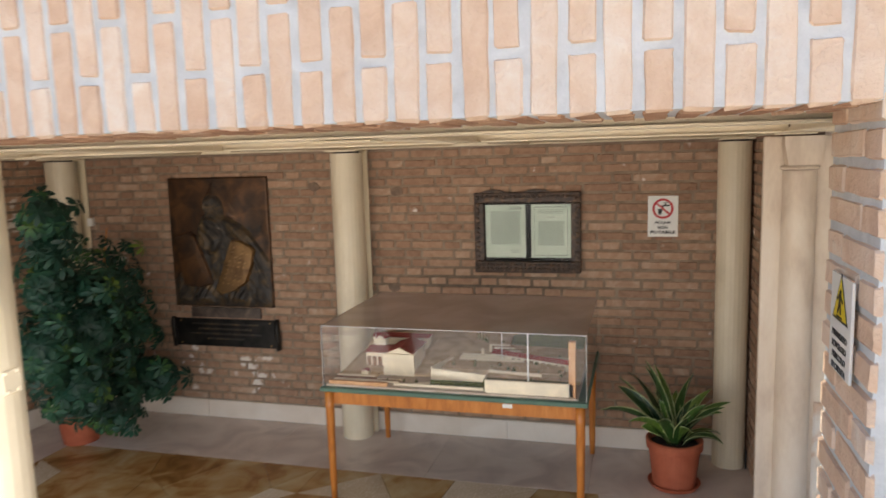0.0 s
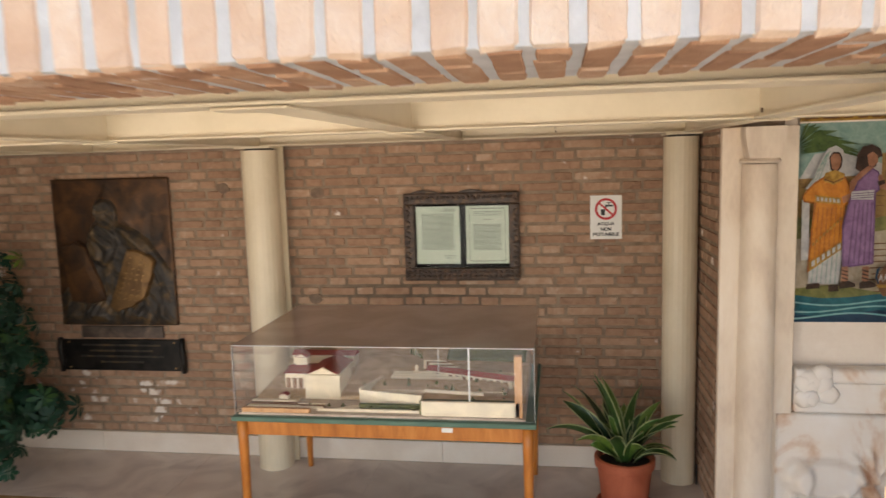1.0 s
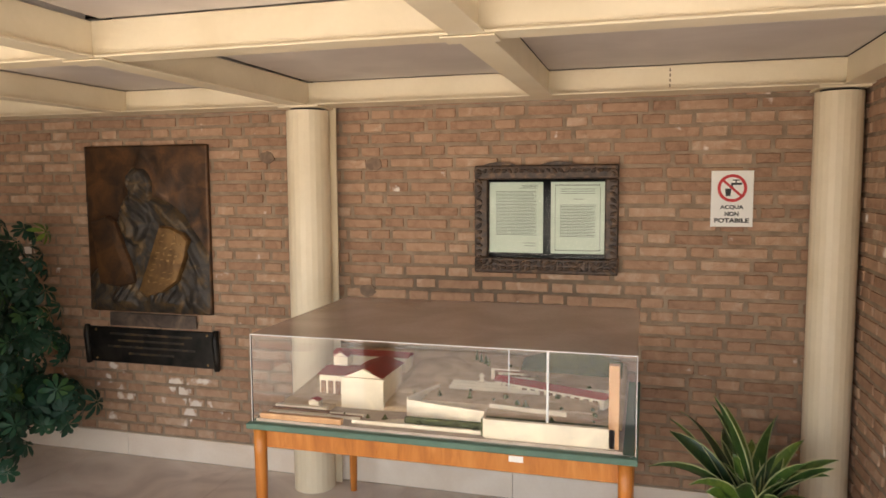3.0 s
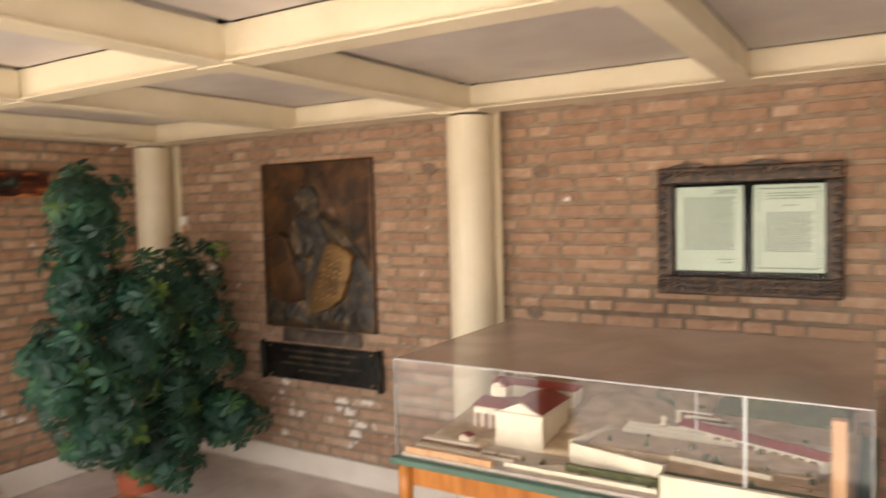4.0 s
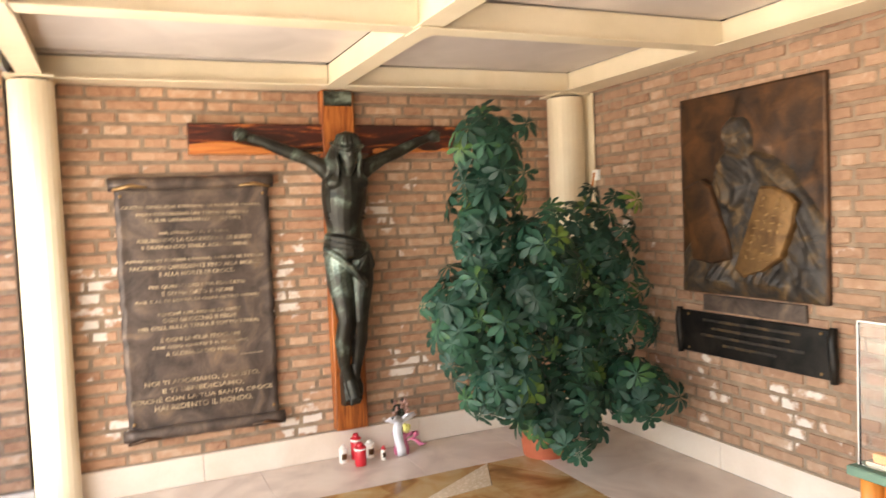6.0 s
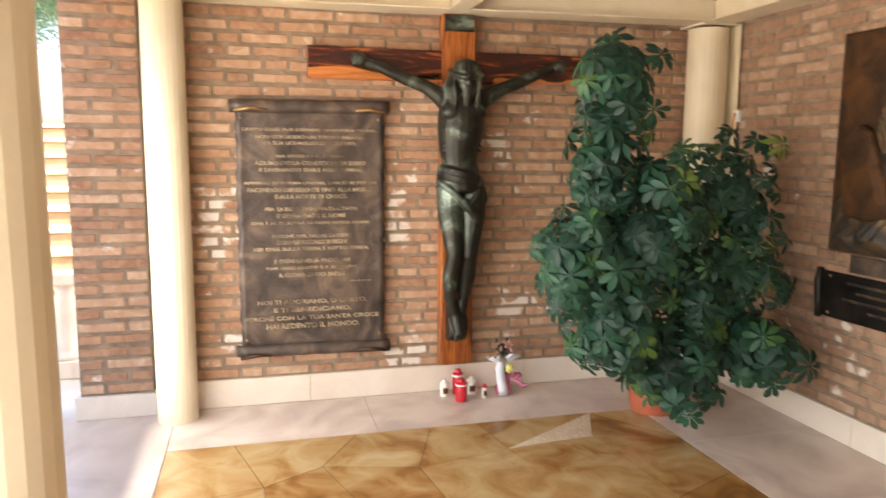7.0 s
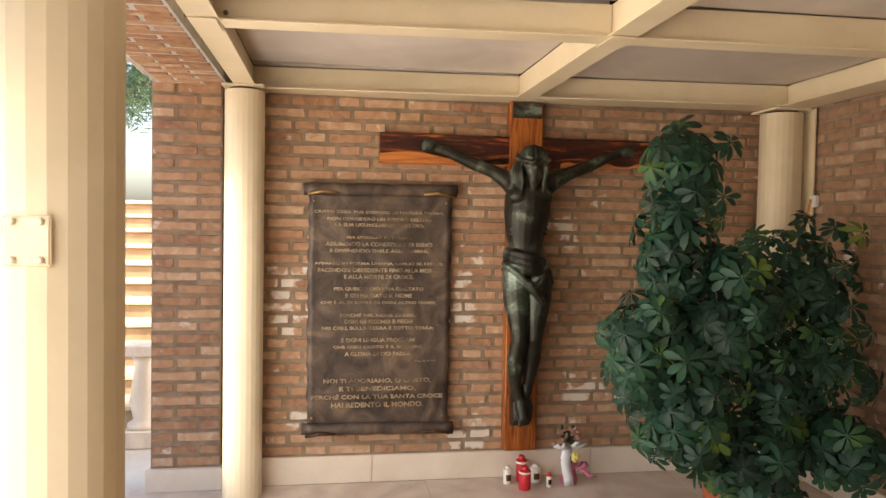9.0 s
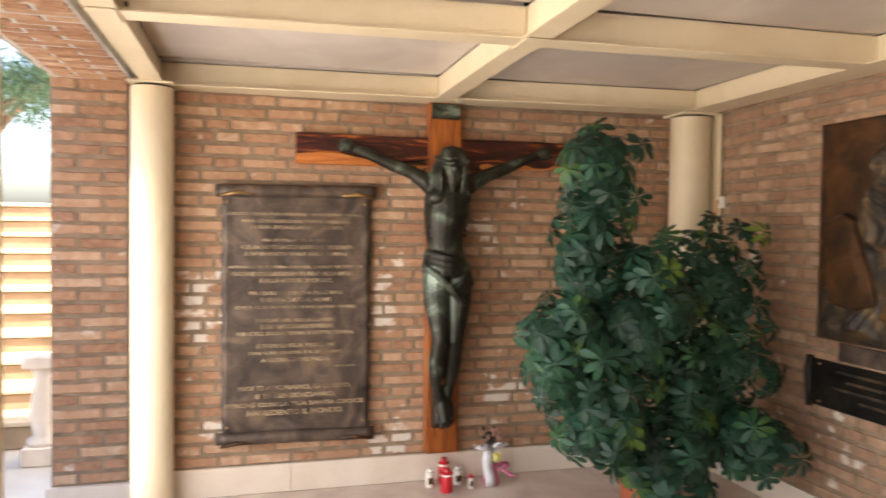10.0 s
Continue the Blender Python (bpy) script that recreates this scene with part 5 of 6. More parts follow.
# ---- fountain bay ----
PY = -1.10
fountain_wall = setting("wall_fountain", box(RIGHT_X + 0.205, 9.0, PY + 0.06, PY + 0.3, -0.05, 2.4), MARBLE_SKIRT, "smooth grey marble wall above the fountain")
end_wall = setting("wall_end", box(9.0, 9.2, -3.9, PY + 0.3, -0.05, 2.4), MORTAR, "plain far end wall of the porch")
pilaster = empty("pilaster", "travertine pilaster with a half column and capital", "pilaster")
part("back_slab", box(5.478, 5.826, PY - 0.02, RETURN_Y - 0.002, 0, 2.205, 0.004), PILASTER, pilaster)
part("half_column", lathe([(0.10, 0), (0.10, 0.05), (0.086, 0.09), (0.087, 0.8), (0.08, 2.03)], 32, centre=(5.65, PY - 0.02, 0), arc=(180, 360), cap=False), PILASTER, pilaster, smooth=True)
part("collar", lathe([(0.088, 2.035), (0.095, 2.045), (0.088, 2.056)], 32, centre=(5.65, PY - 0.02, 0), arc=(180, 360)), PILASTER, pilaster)
part("capital", prism([(5.65 - 0.07, 2.058), (5.65 + 0.07, 2.058), (5.65 + 0.09, 2.16), (5.65 + 0.09, 2.203), (5.65 - 0.09, 2.203), (5.65 - 0.09, 2.16)], PY - 0.12, PY - 0.021), PILASTER, pilaster)

MX0, MX1, MZ0, MZ1 = 5.842, 7.0, 1.255, 2.215


def tess(name, c1, c2):
    m = stone(name, [(0.2, srgb(*c1)), (0.8, srgb(*c2))], 26, 0.35, 0, 0.5, 150, rough_var=0.2)
    n, l = m.node_tree.nodes, m.node_tree.links
    vor = n.new("ShaderNodeTexVoronoi")
    vor.feature = "DISTANCE_TO_EDGE"
    vor.inputs["Scale"].default_value = 95
    bp = next(x for x in n if x.bl_idname == "ShaderNodeBump")
    edge = n.new("ShaderNodeMapRange")
    edge.inputs["From Max"].default_value = 0.12
    l.new(vor.outputs["Distance"], edge.inputs["Value"])
    l.new(edge.outputs[0], bp.inputs["Height"])
    return m


T = {k: tess("tesserae_" + k, a, b) for k, a, b in (
    ("sky", (113, 148, 137), (148, 174, 161)), ("gold", (141, 101, 33), (200, 158, 69)), ("palm", (53, 79, 42), (97, 118, 61)), ("tower", (134, 101, 53), (173, 139, 82)), ("path", (166, 150, 124), (194, 182, 160)),
    ("grass", (105, 108, 56), (141, 137, 80)), ("water", (18, 80, 92), (35, 111, 121)), ("foam", (113, 174, 173), (158, 198, 192)), ("deep", (13, 50, 77), (22, 69, 94)), ("orange", (184, 108, 18), (215, 141, 40)),
    ("white", (174, 174, 174), (207, 205, 200)), ("purple", (121, 86, 127), (155, 118, 158)), ("pale_skin", (146, 98, 70), (182, 130, 100)), ("hair", (48, 31, 22), (73, 48, 33)), ("rust", (148, 82, 16), (179, 105, 27)), ("plum", (90, 60, 97), (116, 82, 122)), ("brown", (97, 66, 39), (134, 90, 52)))}
mosaic = empty("wall_mosaic", "coloured glass mosaic of robed shapes beside water", "mosaic")


def mx(px, py):
    return 5.842 + (px - 1352) * 0.00256, 1.255 + (561 - py) * 0.00262


layer = [0.0]


def patch(name, pts, colour, lift=0):
    """A field of tesserae; later fields lie a hair above earlier ones."""
    layer[0] += 0.0003
    return part(name, prism([mx(*p) for p in pts], PY + 0.04 - layer[0], PY + 0.042 - layer[0] + 0.0005), T[colour], mosaic)


part("ground_slab", box(MX0, MX1, PY + 0.042, PY + 0.062, MZ0, MZ1 + 0.09), MARBLE_SKIRT, mosaic)
patch("sky_field", [(1352, 195), (1800, 195), (1800, 400), (1352, 400)], "sky")
patch("hill_field", [(1352, 300), (1380, 250), (1430, 245), (1480, 265), (1560, 290), (1800, 290), (1800, 420), (1352, 420)], "white")
patch("town_wall", [(1352, 295), (1500, 290), (1500, 370), (1352, 370)], "tower")
patch("tower_field", [(1496, 252), (1568, 248), (1568, 252), (1590, 252), (1590, 362), (1496, 366)], "tower")
for k in range(2):
    patch("tower_window", [(1508 + 22 * k, 256), (1517 + 22 * k, 256), (1517 + 22 * k, 268), (1508 + 22 * k, 268)], "hair")
patch("meadow", [(1352, 365), (1470, 375), (1500, 366), (1800, 355), (1800, 400), (1352, 420)], "grass")
patch("path_field", [(1352, 405), (1480, 395), (1568, 380), (1800, 385), (1800, 512), (1352, 512)], "path")
for k in range(9):
    patch("path_joint", [(1470 + 8 * (k % 3), 415 + 11 * k), (1568, 411 + 11 * k), (1568, 413 + 11 * k), (1470 + 8 * (k % 3), 417.5 + 11 * k)], "brown")
patch("bank", [(1352, 498), (1420, 490), (1500, 505), (1800, 500), (1800, 520), (1352, 516)], "grass")
patch("water_field", [(1352, 510), (1400, 516), (1450, 514), (1500, 508), (1560, 506), (1800, 508), (1800, 561), (1352, 561)], "water")
patch("deep_water", [(1352, 545), (1400, 552), (1450, 545), (1500, 538), (1560, 545), (1800, 545), (1800, 561), (1352, 561)], "deep")
for k in range(3):
    top = [(1352 + 24 * i, 522 + 13 * k + 6 * math.sin(0.6 * i + k)) for i in range(19)]
    patch("wave", top + [(x, y + 3) for x, y in top[::-1]], "foam")
rng = random.Random(9)
for k in range(13):
    a = 0.2 + 0.17 * k
    ln = rng.uniform(80, 130)
    tip = (1352 + ln * math.sin(a * 0.8), 225 - 34 * math.cos(a) + 0.2 * ln * math.sin(a) ** 2)
    patch("palm_frond", [(1352, 226 + 2 * k), ((1352 + tip[0]) / 2, (225 + tip[1]) / 2 - 9), tip, ((1352 + tip[0]) / 2, (225 + tip[1]) / 2 + 2)], "palm")
# two robed shapes, a jar, a drain hole
for k in range(9):
    for j in range(7):
        if (j + k) % 2:
            patch("wall_block", [(1358 + 16 * k, 300 + 9 * j), (1372 + 16 * k, 300 + 9 * j), (1372 + 16 * k, 301.5 + 9 * j), (1358 + 16 * k, 301.5 + 9 * j)] if 1358 + 16 * k < 1490 else [(1360 + 16 * k, 282 + 11 * j), (1374 + 16 * k, 282 + 11 * j), (1374 + 16 * k, 284 + 11 * j), (1360 + 16 * k, 284 + 11 * j)], "brown")
def field(name, pts, colour):
    """A field given on a finer grid of 1.5 mm, counted from the mosaic's lower left corner (220, 795)."""
    return patch(name, [(1352 + (x - 220) * 0.586, 561 - (795 - y) * 0.576) for x, y in pts], colour)


# the veiled shape in orange
field("veil_back", [(230, 400), (252, 395), (254, 590), (232, 592)], "white")
field("veil", [(237, 365), (262, 330), (288, 262), (302, 240), (325, 231), (346, 245), (353, 275), (351, 310), (336, 320), (300, 318), (275, 345), (250, 364)], "white")
for k in range(3):
    field("veil_fold", [(250 + 12 * k, 356 - 6 * k), (253 + 12 * k, 354 - 6 * k), (299 + 5 * k, 258 - 6 * k), (296 + 5 * k, 258 - 6 * k)], "sky")
field("oval_border", [(305, 268), (316, 251), (336, 252), (345, 272), (342, 300), (328, 316), (311, 307)], "hair")
field("oval", [(309, 269), (318, 256), (334, 257), (341, 273), (339, 297), (328, 311), (315, 303)], "pale_skin")
field("under_robe", [(258, 618), (302, 590), (356, 552), (346, 670), (254, 668)], "white")
for k in range(6):
    field("under_fold", [(268 + 14 * k, 616 - 9 * k), (270 + 14 * k, 615 - 9 * k), (266 + 14 * k, 666), (263.5 + 14 * k, 666)], "sky")
field("robe_border", [(229, 386), (260, 348), (296, 324), (352, 327), (372, 358), (374, 402), (356, 424), (359, 545), (302, 587), (250, 632), (258, 500), (266, 412), (234, 406)], "rust")
field("robe", [(234, 386), (262, 353), (296, 330), (350, 333), (367, 360), (369, 400), (351, 420), (354, 542), (300, 580), (256, 625), (263, 500), (271, 408), (238, 401)], "orange")
for k in range(6):
    field("robe_fold", [(278 + 13 * k, 424), (280 + 13 * k, 424), (270 + 14.5 * k, 606 - 10 * k), (268 + 14.5 * k, 607 - 10 * k)], "rust")
field("collar", [(294, 316), (322, 307), (352, 319), (346, 341), (320, 353), (290, 341)], "gold")
field("collar_line", [(292, 333), (320, 344), (348, 331), (348, 335), (320, 348), (292, 337)], "brown")
field("sash", [(267, 384), (344, 394), (342, 416), (267, 406)], "gold")
for k in range(6):
    field("sash_bead", [(272 + 12 * k, 390 + 1.4 * k), (279 + 12 * k, 391 + 1.4 * k), (279 + 12 * k, 403 + 1.4 * k), (272 + 12 * k, 402 + 1.4 * k)], "white")
field("arm_shape", [(346, 392), (372, 378), (386, 380), (386, 398), (372, 402), (350, 412)], "pale_skin")
field("robe_hem", [(254, 598), (300, 566), (355, 526), (356, 552), (302, 592), (256, 627)], "gold")
for k in range(6):
    field("hem_block", [(262 + 15 * k, 596 - 10.6 * k), (271 + 15 * k, 590 - 10.6 * k), (272 + 15 * k, 606 - 10.6 * k), (263 + 15 * k, 613 - 10.6 * k)], "white")
for k in range(9):
    field("robe_bead", [(262 + 10 * k, 538 - 10 * k), (268 + 10 * k, 532 - 10 * k), (269 + 10 * k, 540 - 10 * k), (263 + 10 * k, 546 - 10 * k)], "gold")
field("shoe", [(248, 668), (286, 664), (287, 681), (246, 684)], "hair")
field("shoe", [(314, 671), (342, 669), (345, 690), (315, 692)], "hair")
# the second shape in purple
field("dark_hair", [(380, 304), (384, 262), (399, 237), (425, 231), (449, 244), (457, 267), (446, 272), (438, 300), (410, 304), (394, 314)], "hair")
field("second_oval", [(412, 263), (428, 253), (442, 264), (444, 285), (432, 299), (418, 295)], "pale_skin")
field("shoulder_shape", [(366, 345), (395, 313), (416, 297), (432, 299), (436, 312), (402, 345), (386, 378), (366, 378)], "pale_skin")
field("second_border", [(388, 343), (430, 303), (449, 316), (453, 370), (442, 382), (444, 604), (351, 616), (348, 480), (366, 400), (376, 373)], "plum")
field("second_robe", [(393, 345), (430, 309), (445, 319), (448, 370), (437, 380), (439, 599), (356, 611), (353, 480), (371, 400), (381, 375)], "purple")
for k in range(5):
    field("second_fold", [(382 + 12 * k, 408), (385 + 12 * k, 408), (372 + 15 * k, 604), (368 + 15 * k, 604)], "plum")
field("second_sash", [(371, 375), (437, 371), (435, 401), (371, 400)], "white")
for k in range(3):
    field("sash_line", [(372, 381 + 7 * k), (436, 378 + 7 * k), (436, 380 + 7 * k), (372, 383 + 7 * k)], "plum")
field("raised_arm", [(445, 330), (452, 365), (480, 377), (526, 347), (540, 336), (531, 327), (505, 341), (480, 356), (462, 345), (456, 325)], "pale_skin")
field("arm_band", [(444, 345), (464, 340), (467, 352), (448, 359)], "hair")
for x in (350, 410):
    field("ankle", [(x, 612), (x + 19, 610), (x + 20, 664), (x + 1, 666)], "pale_skin")
    for k in range(4):
        field("sandal_lace", [(x, 620 + 12 * k), (x + 20, 626 + 12 * k), (x + 20, 630 + 12 * k), (x, 624 + 12 * k)], "hair")
    field("sandal", [(x - 6, 662), (x + 22, 656), (x + 42, 666), (x + 40, 676), (x - 6, 682)], "hair")
# the jar
field("jar", [(450, 650), (468, 622), (481, 602), (479, 590), (512, 590), (510, 602), (524, 622), (540, 650), (531, 680), (514, 706), (474, 706), (459, 680)], "brown")
field("jar_neck", [(481, 596), (510, 596), (508, 606), (483, 606)], "gold")
for k in range(6):
    field("jar_zigzag", [(459 + 13 * k, 662), (465.5 + 13 * k, 632), (472 + 13 * k, 662), (465.5 + 13 * k, 648)], "white")
field("jar_band", [(454, 668), (537, 668), (534, 678), (457, 678)], "gold")
for x, side in ((462, -1), (530, 1)):
    field("jar_handle", [(x, 612), (x + 10 * side, 620), (x + 14 * side, 645), (x + 4 * side, 668), (x + 2 * side, 664), (x + 8 * side, 643), (x + 4 * side, 626)], "deep")
for k in range(8):
    patch("tower_block", [(1500 + 11 * (k % 2), 276 + 11 * k), (1590, 275 + 11 * k), (1590, 276.5 + 11 * k), (1500 + 11 * (k % 2), 277.5 + 11 * k)], "brown")
patch("drain_hole", [(1521 + 10 * math.cos(a), 536 + 9 * math.sin(a)) for a in [math.pi * k / 6 for k in range(12)]], "hair")
layer[0] += 0.001
band = part("inscription_band", box(MX0, MX1, PY + 0.03, PY + 0.045, 2.222, 2.30), T["gold"], mosaic)
for k in range(3):
    x = MX0 + 0.02
    while x < 6.9:
        w = rng.uniform(0.03, 0.09)
        part("text_bar", box(x, x + w, PY + 0.0275, PY + 0.031, 2.231 + 0.024 * k, 2.243 + 0.024 * k), T["brown"], mosaic)
        x += w + 0.02

fountain = empty("marble_fountain", "veined white marble fountain with a carved deer", "fountain")
ledge = part("ledge", box(5.838, 7.2, PY - 0.03, PY + 0.058, 0.965, 1.035, 0.02, seg=3), FOUNTAIN, fountain)
part("trough_front", box(5.838, 7.2, PY - 0.015, PY + 0.058, 0.81, 0.966, 0.008), FOUNTAIN, fountain)


def carved_front():
    """The lower slab with a deer standing in low relief."""
    x0, x1, z0, z1, nx, nz = 5.755, 7.2, 0.02, 0.808, 110, 64
    bm = bmesh.new()

    def depth(x, z):
        d = 0.012 * noise.noise(Vector((x * 3, z * 3, 5))) + 0.008 * noise.noise(Vector((x * 8, z * 8, 1)))
        d += 0.05 * smoothstep(1.0, 0.55, ((x - 5.985) / 0.185) ** 2 + ((z - 0.49) / 0.105) ** 2)
        d += 0.045 * smoothstep(1.0, 0.5, ((x - 5.85) / 0.075) ** 2 + ((z - 0.50) / 0.09) ** 2)
        for lx, sway in ((5.83, -0.05), (5.885, 0.1), (6.08, 0.02), (6.13, 0.12)):
            d += 0.035 * smoothstep(0.034, 0.012, abs(x - lx - sway * (0.42 - z))) * smoothstep(0.47, 0.40, z)
        t = (x - 6.12) / 0.12
        d += 0.04 * smoothstep(0.055, 0.02, abs(z - (0.54 - 0.16 * t))) * smoothstep(-0.15, 0.1, t) * smoothstep(1.1, 0.9, t)
        for ang, sx in ((0.5, 6.20), (-0.25, 6.22)):
            d += 0.03 * smoothstep(0.018, 0.008, abs((x - sx) - ang * (z - 0.47))) * smoothstep(0.46, 0.49, z) * smoothstep(0.66, 0.62, z)
        d += 0.025 * smoothstep(0.015, 0.006, abs((x - 6.19) + 0.9 * (z - 0.52))) * smoothstep(0.5, 0.53, z) * smoothstep(0.63, 0.6, z)
        return d

    g = [[bm.verts.new((x0 + (x1 - x0) * i / nx, PY - 0.03 - depth(x0 + (x1 - x0) * i / nx, z0 + (z1 - z0) * k / nz), z0 + (z1 - z0) * k / nz)) for i in range(nx + 1)] for k in range(nz + 1)]
    for k in range(nz):
        for i in range(nx):
            bm.faces.new((g[k][i], g[k][i + 1], g[k + 1][i + 1], g[k + 1][i]))
    rim = g[0] + [r[-1] for r in g[1:]] + g[-1][-2::-1] + [r[0] for r in g[-2:0:-1]]
    low = [bm.verts.new((v.co.x, PY + 0.02, v.co.z)) for v in rim]
    for a in range(len(rim)):
        b = (a + 1) % len(rim)
        bm.faces.new((rim[b], rim[a], low[a], low[b]))
    return bm


part("carved_front", carved_front(), FOUNTAIN, fountain, smooth=True)
rng = random.Random(14)
for k in range(9):
    bm = bmesh.new()
    bmesh.ops.create_icosphere(bm, subdivisions=2, radius=1)
    for v in bm.verts:
        v.co *= 1 + 0.25 * noise.noise(v.co * 2 + Vector((k, 0, 0)))
    part("rock_lump", bm, FOUNTAIN, fountain, smooth=True).matrix_basis = Matrix.Translation((5.87 + rng.uniform(0, 0.13), PY - 0.02, 0.85 + rng.uniform(0, 0.17))) @ Matrix.Diagonal((0.05, 0.03, 0.05, 1))

# ---- plants ----
LEAF = stone("schefflera_leaf", [(0.1, srgb(16, 39, 28)), (0.42, srgb(25, 60, 46)), (0.66, srgb(40, 80, 58)), (0.78, srgb(66, 98, 46)), (0.94, srgb(122, 138, 54))], 5, 0.5, 0, 0.1, 60, "object", 0.6, spec=0.35)
STRAP = stone("strap_leaf", [(0.1, srgb(34, 56, 30)), (0.5, srgb(60, 92, 40)), (0.9, srgb(112, 136, 56))], 8, 0.35, 0, 0.1, 60, "object", 0.6, stretch=(6, 6, 1))
STRAP_EDGE = plain("pale_leaf_margin", srgb(176, 184, 130), 0.4, vary=0.2)
STEM = plain("woody_stem", srgb(96, 84, 58), 0.8, vary=0.25)


def palmate(seed):
    """A fan of seven to nine drooping leaflets on a short stalk; its stalk enters at the origin, its face looks along +z."""
    rng = random.Random(seed)
    bm = bmesh.new()
    n = rng.choice((7, 8, 8, 9))
    for k in range(n):
        a = 2 * math.pi * k / n + rng.uniform(-0.15, 0.15)
        ln, wd, droop = rng.uniform(0.085, 0.115), rng.uniform(0.0175, 0.0225), rng.uniform(0.18, 0.7)
        roll = rng.uniform(-0.35, 0.35)
        rows = []
        for i, (f, w) in enumerate(((0.0, 0.06), (0.2, 0.2), (0.45, 0.74), (0.70, 1.0), (0.90, 0.66), (1.0, 0.12))):
            r = ln * f
            z = 0.012 - droop * ln * f * f
            row = []
            for side, lift in ((-1, 0.2), (0, 0), (1, 0.2)):
                y = side * w * wd
                zz = z + abs(y) * lift + y * roll
                row.append(bm.verts.new((r * math.cos(a) - y * math.sin(a), r * math.sin(a) + y * math.cos(a), zz)))
            rows.append(row)
        for ra, rb in zip(rows, rows[1:]):
            for j in range(2):
                bm.faces.new((ra[j], rb[j], rb[j + 1], ra[j + 1]))
    tube([(0, 0, 0.012), (0.005, 0, -0.04), (0.02, 0, -0.10)], [0.0025, 0.003, 0.003], 5, bm)
    me = bpy.data.meshes.new("leaf")
    bm.to_mesh(me)
    bm.free()
    me.materials.append(LEAF)
    me.shade_smooth()
    return me


def pot(name_parent, r0, r1, h, material):
    part("pot", lathe([(r0 * 0.6, 0.0), (r0, 0.0), (r0 + (r1 - r0) * 0.8, h * 0.80), (r1 * 1.04, h * 0.82), (r1 * 1.06, h * 0.98), (r1 * 1.0, h), (r1 * 0.94, h), (r1 * 0.92, h * 0.86)], 36), material, name_parent, smooth=False)
    part("soil", lathe([(r1 * 0.5, h * 0.84), (r1 * 0.93, h * 0.87), (r1 * 0.5, h * 0.9)], 20), SOIL, name_parent)


schefflera = empty("umbrella_plant", "tall bushy schefflera with dark green fan leaves in a pot", "plant", (0.6, -0.68, 0))
pot(schefflera, 0.13, 0.17, 0.28, TERRACOTTA)
leaves = [palmate(100 + k) for k in range(8)]
rng = random.Random(77)
# lobes: centre, radii, number of leaves
LOBES = (((0.97, -1.19, 1.74), (0.18, 0.18, 0.24), 28), ((0.97, -1.24, 1.38), (0.18, 0.18, 0.28), 26), ((1.06, -1.39, 0.94), (0.24, 0.20, 0.26), 30), ((1.10, -1.22, 0.64), (0.22, 0.22, 0.22), 24),
         ((1.10, -1.04, 1.08), (0.24, 0.26, 0.36), 34), ((0.78, -0.50, 1.25), (0.30, 0.34, 0.30), 42), ((0.84, -0.42, 0.86), (0.34, 0.28, 0.34), 32), ((1.08, -0.44, 0.46), (0.28, 0.20, 0.16), 18),
         ((1.05, -0.86, 0.38), (0.24, 0.28, 0.24), 34), ((0.92, -0.76, 0.82), (0.30, 0.30, 0.34), 26))
spots = []
for c, r, count in LOBES:
    made = 0
    while made < count:
        d = Vector((rng.gauss(0, 1), rng.gauss(0, 1), rng.gauss(0, 1))).normalized()
        if d.x < -0.55 or (d.y > 0.75 and d.x < 0.2):
            continue
        depth = 1.06 - 0.5 * rng.random() ** 1.5 + 0.42 * noise.noise(Vector((d.x * 2.3 + c[2] * 9, d.y * 2.3, d.z * 2.3)))
        p = Vector(c) + Vector((d.x * r[0], d.y * r[1], d.z * r[2])) * depth
        if p.x < 0.12 or p.y > -0.14 or p.z < 0.13:
            continue
        if any((p - q).length < 0.085 for q in spots):
            if rng.random() < 0.9:
                continue
        spots.append(p)
        made += 1
        face = (Vector((d.x, d.y, d.z * 0.4)) + Vector((0.55, -0.45, 0.3)) + Vector((rng.uniform(-0.35, 0.35), rng.uniform(-0.35, 0.35), rng.uniform(-0.3, 0.3)))).normalized()
        q = face.to_track_quat("Z", "Y").to_matrix().to_4x4()
        ob = new("leaf", rng.choice(leaves))
        ob.parent = schefflera
        s = rng.uniform(0.62, 0.94)
        ob.matrix_basis = Matrix.Translation(p - Vector(schefflera.location)) @ q @ Matrix.Rotation(rng.uniform(0, 6.28), 4, "Z") @ Matrix.Diagonal((s, s, s, 1))
# the crowded leaves inside the bush, too hidden to count
verts, faces = [], []
rng = random.Random(78)
for k in range(430):
    c, r, _ = rng.choice(LOBES)
    d = Vector((rng.gauss(0, 1), rng.gauss(0, 1), rng.gauss(0, 1))).normalized()
    p = Vector(c) + Vector((d.x * r[0], d.y * r[1], d.z * r[2])) * rng.choice((0.3, 0.5, 0.7, 0.85, 0.95)) * rng.uniform(0.9, 1.1)
    if p.x < 0.12 or p.y > -0.12 or p.z < 0.2:
        continue
    face = (d + Vector((0.2, -0.3, 0.5)) + Vector((rng.uniform(-0.6, 0.6), rng.uniform(-0.6, 0.6), rng.uniform(-0.4, 0.4)))).normalized()
    m = Matrix.Translation(p - Vector(schefflera.location)) @ face.to_track_quat("Z", "Y").to_matrix().to_4x4() @ Matrix.Rotation(rng.uniform(0, 6.28), 4, "Z") @ Matrix.Scale(rng.uniform(0.6, 0.95), 4)
    me = rng.choice(leaves)
    i = len(verts)
    verts.extend((m @ v.co)[:] for v in me.vertices)
    faces.extend(tuple(i + q for q in f.vertices) for f in me.polygons)
me = bpy.data.meshes.new("inner_leaves")
me.from_pydata(verts, [], faces)
me.materials.append(LEAF)
